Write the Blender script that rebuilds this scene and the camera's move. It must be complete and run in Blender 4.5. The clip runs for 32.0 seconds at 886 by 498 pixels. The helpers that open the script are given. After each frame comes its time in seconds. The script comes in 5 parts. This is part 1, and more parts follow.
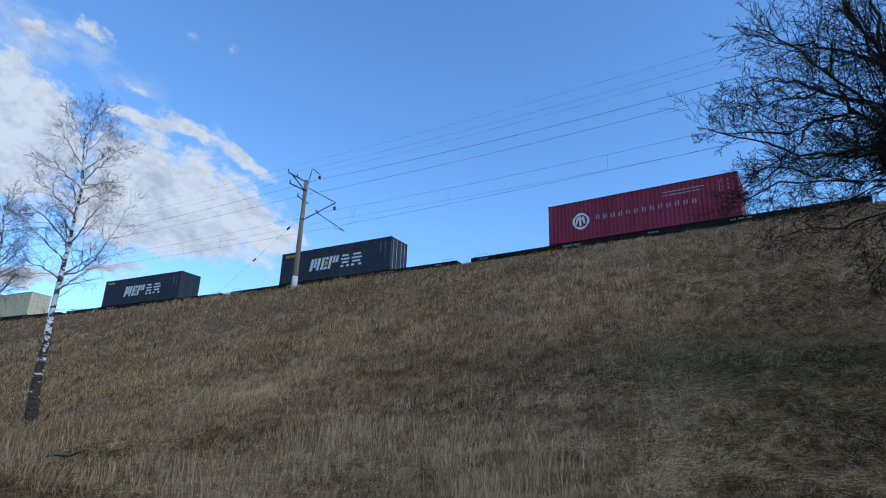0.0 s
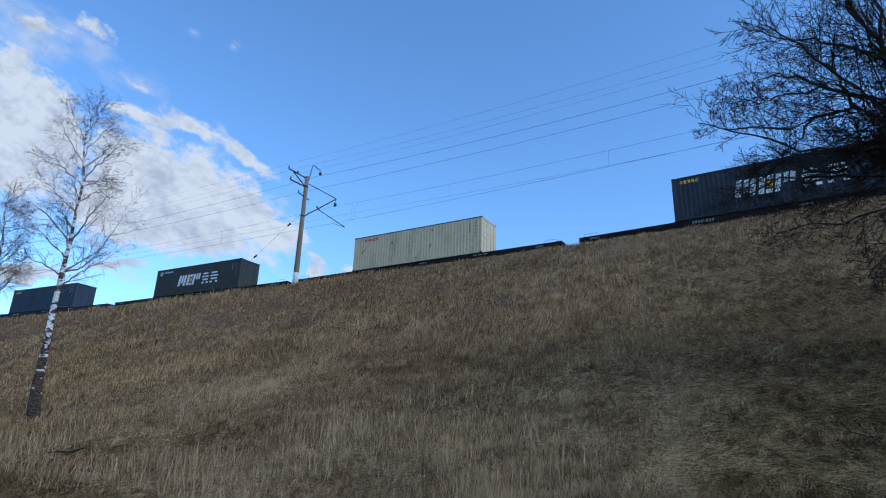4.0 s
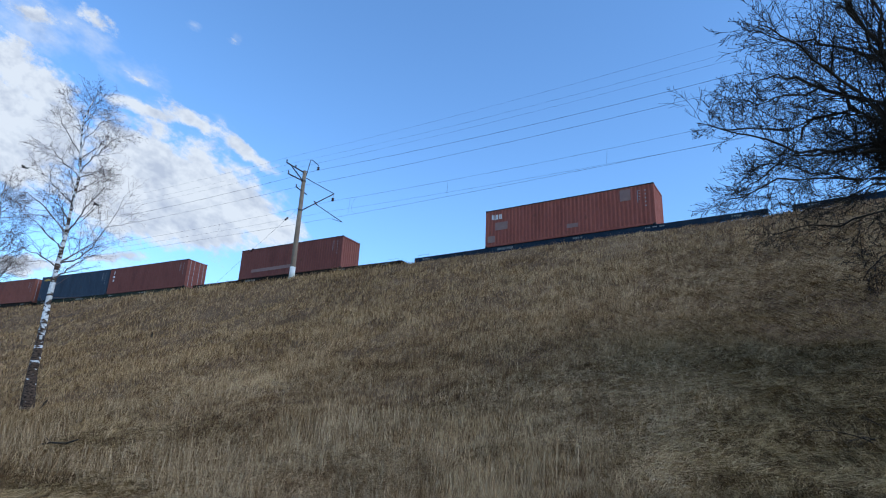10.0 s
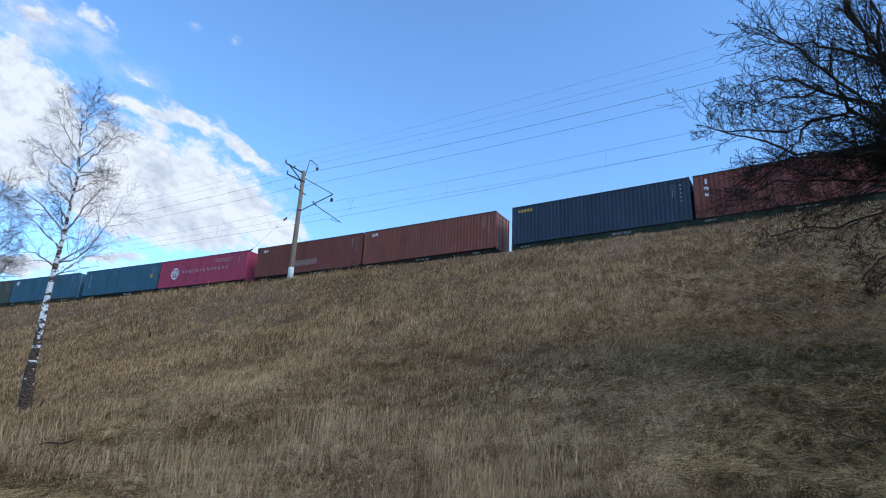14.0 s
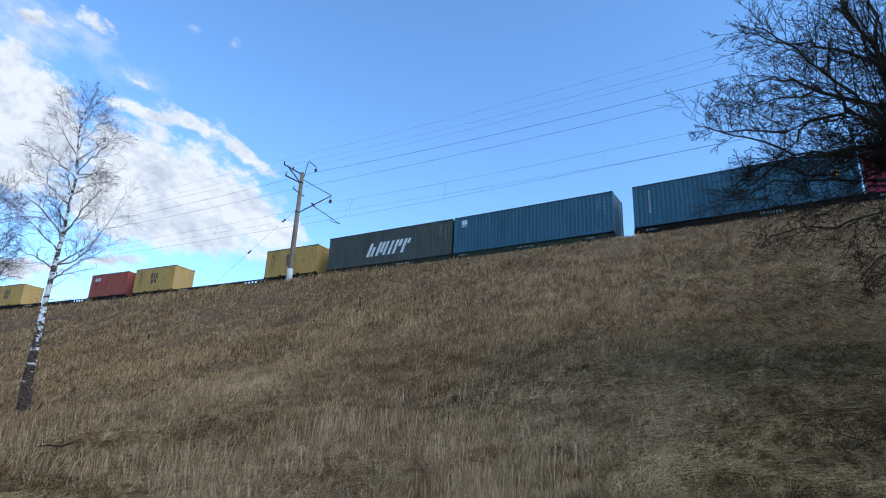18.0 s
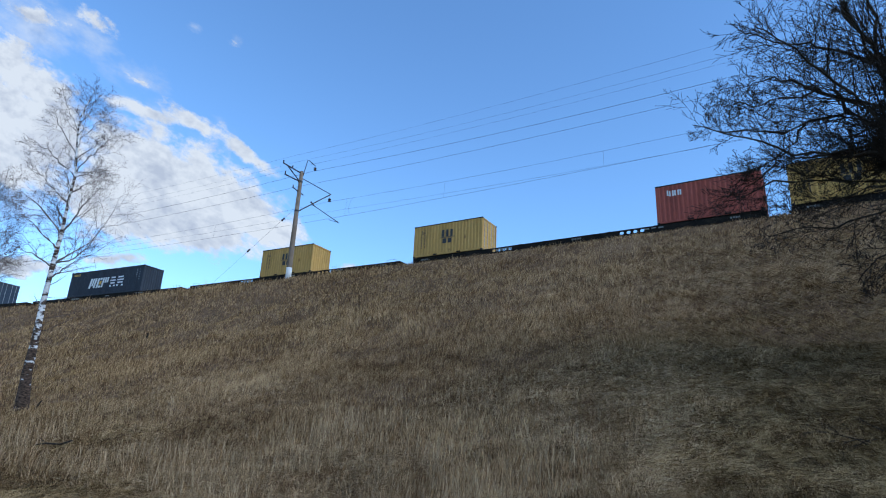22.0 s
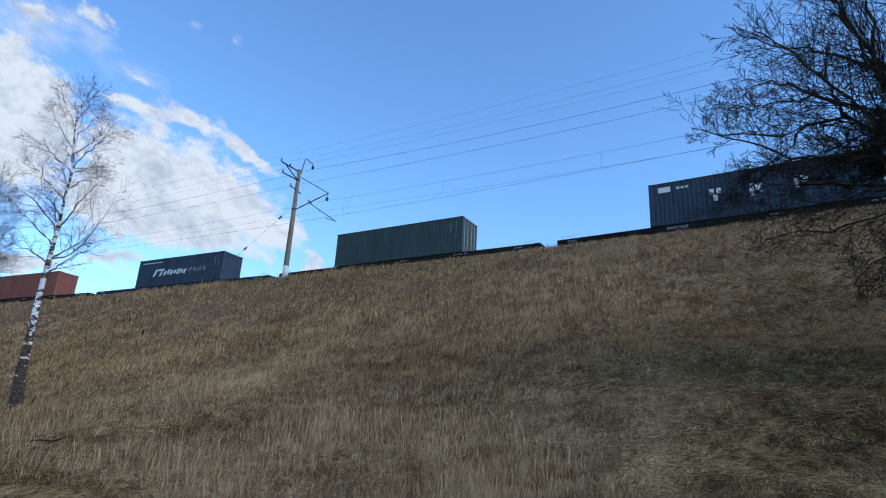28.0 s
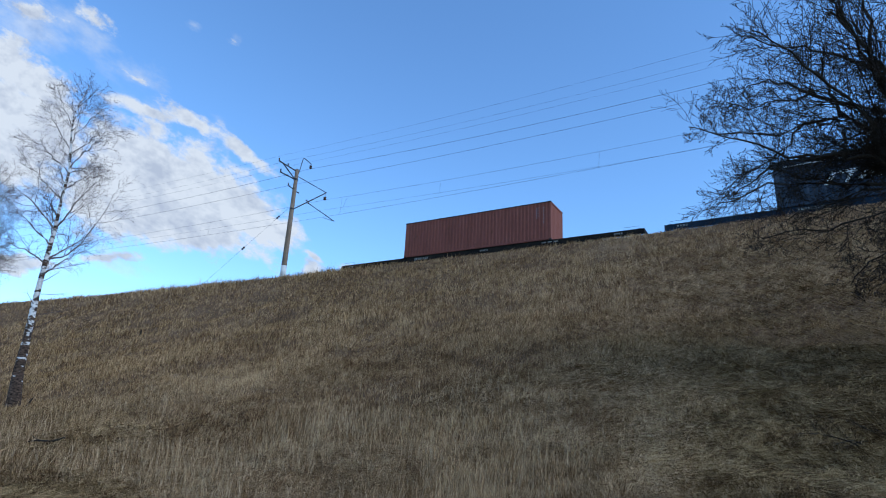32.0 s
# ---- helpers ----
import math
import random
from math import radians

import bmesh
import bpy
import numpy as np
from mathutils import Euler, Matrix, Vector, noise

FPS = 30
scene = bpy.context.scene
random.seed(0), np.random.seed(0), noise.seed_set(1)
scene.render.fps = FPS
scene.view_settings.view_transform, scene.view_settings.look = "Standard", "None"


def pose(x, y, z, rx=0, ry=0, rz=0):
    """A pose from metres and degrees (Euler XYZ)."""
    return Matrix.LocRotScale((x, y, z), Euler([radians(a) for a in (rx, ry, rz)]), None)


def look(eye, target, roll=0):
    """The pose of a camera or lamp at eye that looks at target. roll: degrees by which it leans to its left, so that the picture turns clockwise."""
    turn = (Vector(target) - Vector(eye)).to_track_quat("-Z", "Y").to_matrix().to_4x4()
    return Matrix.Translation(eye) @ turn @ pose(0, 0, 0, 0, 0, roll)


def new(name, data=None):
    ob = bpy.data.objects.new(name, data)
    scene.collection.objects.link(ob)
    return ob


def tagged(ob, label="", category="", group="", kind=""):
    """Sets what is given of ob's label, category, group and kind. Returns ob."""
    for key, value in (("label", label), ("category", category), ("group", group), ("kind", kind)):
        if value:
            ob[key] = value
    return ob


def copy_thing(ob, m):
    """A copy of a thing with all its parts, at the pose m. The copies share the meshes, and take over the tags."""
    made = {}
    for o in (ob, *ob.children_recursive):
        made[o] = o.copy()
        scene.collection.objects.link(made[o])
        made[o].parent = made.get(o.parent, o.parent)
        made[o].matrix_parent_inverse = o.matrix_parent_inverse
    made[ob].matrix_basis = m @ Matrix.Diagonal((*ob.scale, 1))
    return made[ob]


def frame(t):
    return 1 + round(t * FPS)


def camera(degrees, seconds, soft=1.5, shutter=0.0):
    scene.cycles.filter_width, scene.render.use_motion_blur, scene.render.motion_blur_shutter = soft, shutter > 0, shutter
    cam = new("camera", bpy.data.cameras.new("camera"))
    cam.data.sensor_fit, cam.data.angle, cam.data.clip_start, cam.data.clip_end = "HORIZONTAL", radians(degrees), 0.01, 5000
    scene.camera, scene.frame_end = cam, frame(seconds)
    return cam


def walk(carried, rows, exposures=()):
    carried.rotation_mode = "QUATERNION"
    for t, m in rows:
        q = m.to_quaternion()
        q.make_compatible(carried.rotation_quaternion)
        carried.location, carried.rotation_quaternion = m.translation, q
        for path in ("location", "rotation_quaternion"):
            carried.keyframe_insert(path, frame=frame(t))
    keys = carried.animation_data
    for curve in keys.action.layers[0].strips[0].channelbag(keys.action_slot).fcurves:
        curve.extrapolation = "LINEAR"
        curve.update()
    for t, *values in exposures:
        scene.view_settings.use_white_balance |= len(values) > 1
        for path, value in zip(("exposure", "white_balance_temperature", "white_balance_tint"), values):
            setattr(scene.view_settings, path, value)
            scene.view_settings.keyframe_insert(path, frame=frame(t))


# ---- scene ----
cam = camera(73.1, 32.0, soft=1.1)
EYE = Vector((0.0, 0.0, 1.6))


def aim(yaw, pitch, roll):
    """The standing camera, turned: yaw to the left, pitch up, roll, in degrees."""
    y, p = radians(yaw), radians(pitch)
    way = Vector((-math.sin(y) * math.cos(p), math.cos(y) * math.cos(p), math.sin(p)))
    return look(EYE, EYE + way * 10, roll)


TURNS = (
    (0.0, 0.004, 18.534, 2.007),
    (0.5, 0.005, 18.515, 1.850),
    (1.0, 0.010, 18.465, 1.829),
    (1.5, 0.031, 18.404, 1.957),
    (2.0, 0.057, 18.345, 1.936),
    (2.5, 0.062, 18.298, 2.008),
    (3.0, 0.050, 18.264, 1.914),
    (3.5, 0.077, 18.206, 1.972),
    (5.5, 0.058, 18.096, 1.842),
    (6.0, 0.049, 18.048, 2.127),
    (6.5, 0.029, 18.009, 2.300),
    (7.0, 0.020, 18.010, 2.312),
    (7.5, -0.022, 17.953, 2.225),
    (8.0, -0.032, 17.892, 2.381),
    (8.5, -0.091, 17.890, 2.390),
    (9.0, -0.120, 17.867, 2.533),
    (9.5, -0.167, 17.821, 2.699),
    (10.0, -0.233, 17.825, 2.640),
    (10.5, -0.281, 17.827, 2.563),
    (11.0, -0.305, 17.824, 2.641),
    (11.5, -0.314, 17.792, 2.719),
    (12.0, -0.335, 17.820, 2.639),
    (12.5, -0.350, 17.826, 2.636),
    (13.0, -0.344, 17.806, 2.863),
    (13.5, -0.354, 17.840, 2.784),
    (14.0, -0.357, 17.905, 2.768),
    (14.5, -0.367, 17.946, 2.881),
    (16.5, -0.379, 17.975, 2.801),
    (17.0, -0.401, 17.978, 2.834),
    (17.5, -0.450, 18.022, 2.576),
    (18.0, -0.464, 18.013, 2.552),
    (18.5, -0.477, 18.012, 2.723),
    (19.0, -0.495, 17.987, 2.792),
    (19.5, -0.540, 17.985, 2.705),
    (20.0, -0.517, 17.973, 2.814),
    (20.5, -0.537, 17.984, 2.848),
    (21.0, -0.547, 17.961, 2.805),
    (21.5, -0.557, 17.950, 2.759),
    (22.0, -0.558, 17.943, 2.705),
    (22.5, -0.547, 17.954, 2.603),
    (23.0, -0.580, 17.955, 2.652),
    (23.5, -0.596, 17.892, 2.910),
    (24.0, -0.631, 17.913, 3.059),
    (24.5, -0.665, 17.898, 3.123),
    (25.0, -0.699, 17.916, 3.090),
    (25.5, -0.753, 17.917, 3.006),
    (27.5, -0.865, 17.950, 2.885),
    (28.0, -0.850, 17.947, 3.184),
    (28.5, -0.884, 17.958, 3.156),
    (29.0, -0.939, 17.984, 2.907),
    (29.5, -0.932, 17.966, 2.998),
    (30.0, -0.953, 17.967, 3.036),
    (30.5, -0.967, 17.970, 3.056),
    (31.0, -0.999, 17.928, 3.226),
    (31.5, -0.997, 17.890, 3.258),
    (32.0, -1.046, 17.897, 3.020),
)
walk(cam, [(t, aim(a, b, c)) for t, a, b, c in TURNS], exposures=((0.0, 0.47, 5050, 4), (6.0, 0.53, 5050, 4), (9.0, 0.64, 5200, 4), (13.0, 0.82, 5350, 4), (17.0, 0.88, 5350, 4), (20.0, 0.73, 5300, 4), (23.0, 0.62, 5250, 4), (28.0, 0.67, 5250, 4), (32.0, 0.6, 5200, 4)))

# ---- light ----
SUN_ELEVATION, SUN_AZIMUTH = radians(34), radians(122)
world = bpy.data.worlds.new("sky")
scene.world = world
world.use_nodes = True
wn = world.node_tree
sky = wn.nodes.new("ShaderNodeTexSky")
sky.sky_type, sky.sun_disc = "NISHITA", False
sky.sun_elevation, sky.sun_rotation = SUN_ELEVATION, SUN_AZIMUTH
sky.air_density, sky.dust_density, sky.ozone_density = 1.0, 0.0, 2.7
wn.links.new(sky.outputs[0], wn.nodes["Background"].inputs[0])
wn.nodes["Background"].inputs[1].default_value = 0.15
sun = new("sun", bpy.data.lights.new("sun", "SUN"))
sun.data.energy, sun.data.angle, sun.data.color = 1.2, radians(55), (1.0, 0.88, 0.7)
sun.matrix_world = look((0, 0, 0), (-math.sin(SUN_AZIMUTH) * math.cos(SUN_ELEVATION), -math.cos(SUN_AZIMUTH) * math.cos(SUN_ELEVATION), -math.sin(SUN_ELEVATION)))


# ---- materials ----
def material(name, colours, scale=3.0, rough=0.7, metal=0.0, bump=0.0, bump_scale=40.0, island=False, piece=False, stretch=(1, 1, 1), shine=0.5):
    """A surface whose colour wanders between the given colours at two scales, with fine relief."""
    m = bpy.data.materials.new(name)
    m.use_nodes = True
    nt = m.node_tree
    p = nt.nodes["Principled BSDF"]
    p.inputs["Roughness"].default_value, p.inputs["Metallic"].default_value = rough, metal
    p.inputs["Specular IOR Level"].default_value = shine
    co = nt.nodes.new("ShaderNodeTexCoord")
    mp = nt.nodes.new("ShaderNodeMapping")
    mp.inputs["Scale"].default_value = stretch
    nt.links.new(co.outputs["Object"], mp.inputs[0])
    big = nt.nodes.new("ShaderNodeTexNoise")
    big.inputs["Scale"].default_value, big.inputs["Detail"].default_value = scale, 6
    small = nt.nodes.new("ShaderNodeTexNoise")
    small.inputs["Scale"].default_value, small.inputs["Detail"].default_value = scale * 9, 4
    for n in (big, small):
        nt.links.new(mp.outputs[0], n.inputs["Vector"])
    mix = nt.nodes.new("ShaderNodeMath")
    mix.operation = "MULTIPLY_ADD"
    mix.inputs[1].default_value = 0.45
    nt.links.new(small.outputs[0], mix.inputs[0])
    half = nt.nodes.new("ShaderNodeMath")
    half.operation = "MULTIPLY"
    half.inputs[1].default_value = 0.55
    nt.links.new(big.outputs[0], half.inputs[0])
    nt.links.new(half.outputs[0], mix.inputs[2])
    value = mix.outputs[0]
    if island or piece:
        src = nt.nodes.new("ShaderNodeNewGeometry" if island else "ShaderNodeObjectInfo")
        add = nt.nodes.new("ShaderNodeMath")
        add.operation = "MULTIPLY_ADD"
        add.inputs[1].default_value = 0.56 if island else 0.25
        sub = nt.nodes.new("ShaderNodeMath")
        sub.operation = "SUBTRACT"
        sub.inputs[1].default_value = 0.28 if island else 0.12
        nt.links.new(src.outputs["Random Per Island" if island else "Random"], add.inputs[0])
        nt.links.new(value, sub.inputs[0])
        nt.links.new(sub.outputs[0], add.inputs[2])
        value = add.outputs[0]
    ramp = nt.nodes.new("ShaderNodeValToRGB")
    e = ramp.color_ramp.elements
    e[0].position, e[1].position = 0.3, 0.7
    e[0].color, e[1].color = (*colours[0], 1), (*colours[-1], 1)
    for k, c in enumerate(colours[1:-1]):
        e.new(0.3 + 0.4 * (k + 1) / (len(colours) - 1)).color = (*c, 1)
    nt.links.new(value, ramp.inputs[0])
    nt.links.new(ramp.outputs[0], p.inputs["Base Color"])
    if bump:
        fine = nt.nodes.new("ShaderNodeTexNoise")
        fine.inputs["Scale"].default_value, fine.inputs["Detail"].default_value = bump_scale, 5
        nt.links.new(mp.outputs[0], fine.inputs["Vector"])
        b = nt.nodes.new("ShaderNodeBump")
        b.inputs["Strength"].default_value, b.inputs["Distance"].default_value = bump, 0.02
        nt.links.new(fine.outputs[0], b.inputs["Height"])
        nt.links.new(b.outputs[0], p.inputs["Normal"])
    return m


def tufted(m, size, depth):
    """Makes the colour change from tuft to tuft, and between the wide stretches of a slope."""
    nt = m.node_tree
    ramp = next(n for n in nt.nodes if n.type == "VALTORGB")
    value = ramp.inputs[0].links[0].from_socket
    co = next(n for n in nt.nodes if n.type == "TEX_COORD")
    upright = nt.nodes.new("ShaderNodeMapping")
    upright.inputs["Scale"].default_value = (1, 1, 0.2)
    nt.links.new(co.outputs["Object"], upright.inputs[0])
    for grain, amount in ((1 / size, depth), (0.35 / size, depth * 0.6)):
        tuft = nt.nodes.new("ShaderNodeTexNoise")
        tuft.inputs["Scale"].default_value, tuft.inputs["Detail"].default_value = grain, 2
        nt.links.new(upright.outputs[0], tuft.inputs["Vector"])
        off = nt.nodes.new("ShaderNodeMath")
        off.operation = "SUBTRACT"
        off.inputs[1].default_value = 0.5
        nt.links.new(tuft.outputs[0], off.inputs[0])
        add = nt.nodes.new("ShaderNodeMath")
        add.operation = "MULTIPLY_ADD"
        add.inputs[1].default_value = amount
        nt.links.new(off.outputs[0], add.inputs[0])
        nt.links.new(value, add.inputs[2])
        value = add.outputs[0]
    nt.links.new(value, ramp.inputs[0])
    return m


def paint(name, c, rust=0.25, dark=0.72):
    """Weathered container paint: streaks running down, dust and some rust."""
    d = tuple(v * dark for v in c)
    l = tuple(min(1, v * 1.12 + 0.012) for v in c)
    m = material(name, (d, c, l), scale=0.9, rough=0.75, bump=0.12, bump_scale=25, stretch=(1.6, 1.6, 0.35))
    nt = m.node_tree
    p, ramp = nt.nodes["Principled BSDF"], next(n for n in nt.nodes if n.type == "VALTORGB")
    co = next(n for n in nt.nodes if n.type == "TEX_COORD")
    spots = nt.nodes.new("ShaderNodeTexNoise")
    spots.inputs["Scale"].default_value, spots.inputs["Detail"].default_value = 2.3, 9
    nt.links.new(co.outputs["Object"], spots.inputs["Vector"])
    cut = nt.nodes.new("ShaderNodeMapRange")
    cut.inputs[1].default_value, cut.inputs[2].default_value, cut.inputs[4].default_value = 0.66, 0.72, rust
    nt.links.new(spots.outputs[0], cut.inputs[0])
    mx = nt.nodes.new("ShaderNodeMixRGB")
    mx.inputs[2].default_value = (0.09, 0.035, 0.018, 1)
    nt.links.new(cut.outputs[0], mx.inputs[0])
    nt.links.new(ramp.outputs[0], mx.inputs[1])
    nt.links.new(mx.outputs[0], p.inputs["Base Color"])
    p.inputs["Specular IOR Level"].default_value = 0.3
    return m


M_GROUND = material("dry_turf", ((0.075, 0.044, 0.023), (0.14, 0.085, 0.046), (0.22, 0.14, 0.08)), scale=0.35, rough=0.95, bump=0.8, bump_scale=9, shine=0.05)
M_GRASS = tufted(material("straw", ((0.085, 0.047, 0.021), (0.215, 0.127, 0.058), (0.37, 0.23, 0.112), (0.58, 0.395, 0.21)), scale=0.16, rough=0.9, island=True, shine=0.02), 0.3, 0.5)
# brown mats, darkened further to paint shade at the bank's foot
M_MATTED = tufted(material("shaded_matted_grass", ((0.042, 0.024, 0.01), (0.12, 0.072, 0.029), (0.255, 0.158, 0.067), (0.5, 0.335, 0.155)), scale=0.3, rough=0.9, island=True, shine=0.02), 0.15, 0.7)
# straw's colours scaled down, painting a shaded belt across the slope
M_SHADED_STRAW = tufted(material("dull_grey_green_grass", ((0.055, 0.034, 0.013), (0.13, 0.082, 0.034), (0.235, 0.152, 0.07), (0.37, 0.247, 0.125)), scale=0.25, rough=0.9, island=True, shine=0.02), 0.18, 0.55)
M_STALK = tufted(material("bleached_stalks", ((0.15, 0.09, 0.042), (0.36, 0.232, 0.118), (0.64, 0.45, 0.26)), scale=0.4, rough=0.85, island=True, shine=0.04), 0.1, 0.6)
M_GREEN = material("young_grass", ((0.03, 0.028, 0.01), (0.065, 0.058, 0.021), (0.13, 0.112, 0.045)), scale=0.5, rough=0.85, island=True, shine=0.03)
M_BALLAST = material("ballast", ((0.1, 0.09, 0.08), (0.3, 0.28, 0.25)), scale=14, rough=0.95, bump=1.0, bump_scale=20)
M_STEEL = material("wagon_steel", ((0.006, 0.0055, 0.005), (0.014, 0.012, 0.01), (0.034, 0.027, 0.021)), scale=1.3, rough=0.85, bump=0.2, shine=0.1)
M_STEEL_BLUE = material("blue_wagon_steel", ((0.008, 0.012, 0.02), (0.014, 0.024, 0.042), (0.035, 0.04, 0.05)), scale=1.3, rough=0.8, bump=0.2, shine=0.15)
M_STEEL_GREEN = material("green_wagon_steel", ((0.012, 0.016, 0.011), (0.026, 0.032, 0.022), (0.055, 0.055, 0.04)), scale=1.3, rough=0.8, bump=0.2, shine=0.1)
# near-black steel of the containers' top rails and corner castings
M_DARK_TRIM = material("dark_trim_steel", ((0.012, 0.012, 0.013), (0.035, 0.034, 0.034), (0.08, 0.07, 0.06)), scale=4, rough=0.8, shine=0.15)
M_WHEEL = material("wheel_steel", ((0.03, 0.025, 0.02), (0.08, 0.06, 0.05)), scale=5, rough=0.5, metal=0.6)
M_RAIL = material("rail_steel", ((0.1, 0.06, 0.04), (0.25, 0.2, 0.17)), scale=5, rough=0.45, metal=0.7)
M_CONCRETE = material("weathered_concrete", ((0.11, 0.078, 0.054), (0.19, 0.142, 0.102), (0.26, 0.203, 0.15)), scale=1.2, rough=0.9, shine=0.2, bump=0.3, stretch=(1, 1, 0.3))
M_WHITE = material("whitewash", ((0.5, 0.49, 0.46), (0.72, 0.71, 0.68)), scale=3, rough=0.9)
M_IRON = material("dark_iron", ((0.02, 0.02, 0.022), (0.05, 0.045, 0.045)), scale=6, rough=0.6, metal=0.3)
M_WIRE = material("bronze_wire", ((0.03, 0.03, 0.035), (0.05, 0.05, 0.055)), scale=6, rough=0.6, metal=0.3)
M_PORCELAIN = material("brown_porcelain", ((0.03, 0.015, 0.01), (0.06, 0.03, 0.02)), scale=9, rough=0.25)
M_BARK = material("dark_bark", ((0.018, 0.014, 0.01), (0.042, 0.033, 0.025), (0.075, 0.06, 0.046)), scale=3, rough=0.95, shine=0.08, bump=0.7, bump_scale=22)
M_TWIG = material("dark_twigs", ((0.018, 0.014, 0.011), (0.048, 0.037, 0.028)), scale=2, rough=0.95, shine=0.06)
M_BIRCH_TWIG = material("birch_twigs", ((0.06, 0.042, 0.04), (0.17, 0.125, 0.118)), scale=2, rough=0.9, shine=0.1)
M_BUD = material("buds", ((0.03, 0.022, 0.016), (0.07, 0.05, 0.035)), scale=9, rough=0.8)
M_MARK_WHITE = material("white_marking", ((0.55, 0.55, 0.53), (0.78, 0.78, 0.76)), scale=2.5, rough=0.6)
M_MARK_YELLOW = material("yellow_marking", ((0.55, 0.3, 0.03), (0.78, 0.46, 0.05)), scale=2.5, rough=0.6)
M_MARK_BLACK = material("black_marking", ((0.015, 0.015, 0.015), (0.04, 0.04, 0.04)), scale=2.5, rough=0.6)
M_MARK_RED = material("red_marking", ((0.35, 0.03, 0.03), (0.55, 0.06, 0.05)), scale=2.5, rough=0.6)
M_GREY_PATCH = material("grey_patch", ((0.2, 0.11, 0.09), (0.27, 0.165, 0.135)), scale=2.5, rough=0.7)


def birch_bark():
    """White bark with dark cross bands and a rough dark foot."""
    m = material("birch_bark", ((0.3, 0.27, 0.25), (0.62, 0.59, 0.56), (0.75, 0.73, 0.71)), scale=2.2, rough=0.85, bump=0.5, bump_scale=18, shine=0.15)
    nt = m.node_tree
    p, ramp = nt.nodes["Principled BSDF"], next(n for n in nt.nodes if n.type == "VALTORGB")
    co = next(n for n in nt.nodes if n.type == "TEX_COORD")
    mp = nt.nodes.new("ShaderNodeMapping")
    mp.inputs["Scale"].default_value = (2.2, 2.2, 5.0)
    nt.links.new(co.outputs["Object"], mp.inputs[0])
    bands = nt.nodes.new("ShaderNodeTexNoise")
    bands.inputs["Scale"].default_value, bands.inputs["Detail"].default_value = 2.0, 5
    nt.links.new(mp.outputs[0], bands.inputs["Vector"])
    sep = nt.nodes.new("ShaderNodeSeparateXYZ")
    nt.links.new(co.outputs["Object"], sep.inputs[0])
    foot = nt.nodes.new("ShaderNodeMapRange")
    foot.inputs[1].default_value, foot.inputs[2].default_value = 0.7, 2.5
    foot.inputs[3].default_value, foot.inputs[4].default_value = 0.22, 0.02
    nt.links.new(sep.outputs["Z"], foot.inputs[0])
    add = nt.nodes.new("ShaderNodeMath")
    nt.links.new(bands.outputs[0], add.inputs[0])
    nt.links.new(foot.outputs[0], add.inputs[1])
    cut = nt.nodes.new("ShaderNodeMapRange")
    cut.inputs[1].default_value, cut.inputs[2].default_value = 0.5, 0.58
    nt.links.new(add.outputs[0], cut.inputs[0])
    mx = nt.nodes.new("ShaderNodeMixRGB")
    cracks = nt.nodes.new("ShaderNodeTexNoise")
    cracks.inputs["Scale"].default_value, cracks.inputs["Detail"].default_value = 7.0, 6
    nt.links.new(mp.outputs[0], cracks.inputs["Vector"])
    rough = nt.nodes.new("ShaderNodeValToRGB")
    rough.color_ramp.elements[0].position, rough.color_ramp.elements[1].position = 0.36, 0.68
    rough.color_ramp.elements[0].color, rough.color_ramp.elements[1].color = (0.017, 0.011, 0.008, 1), (0.12, 0.078, 0.052, 1)
    nt.links.new(cracks.outputs[0], rough.inputs[0])
    nt.links.new(rough.outputs[0], mx.inputs[2])
    nt.links.new(cut.outputs[0], mx.inputs[0])
    nt.links.new(ramp.outputs[0], mx.inputs[1])
    nt.links.new(mx.outputs[0], p.inputs["Base Color"])
    return m


M_BIRCH = birch_bark()


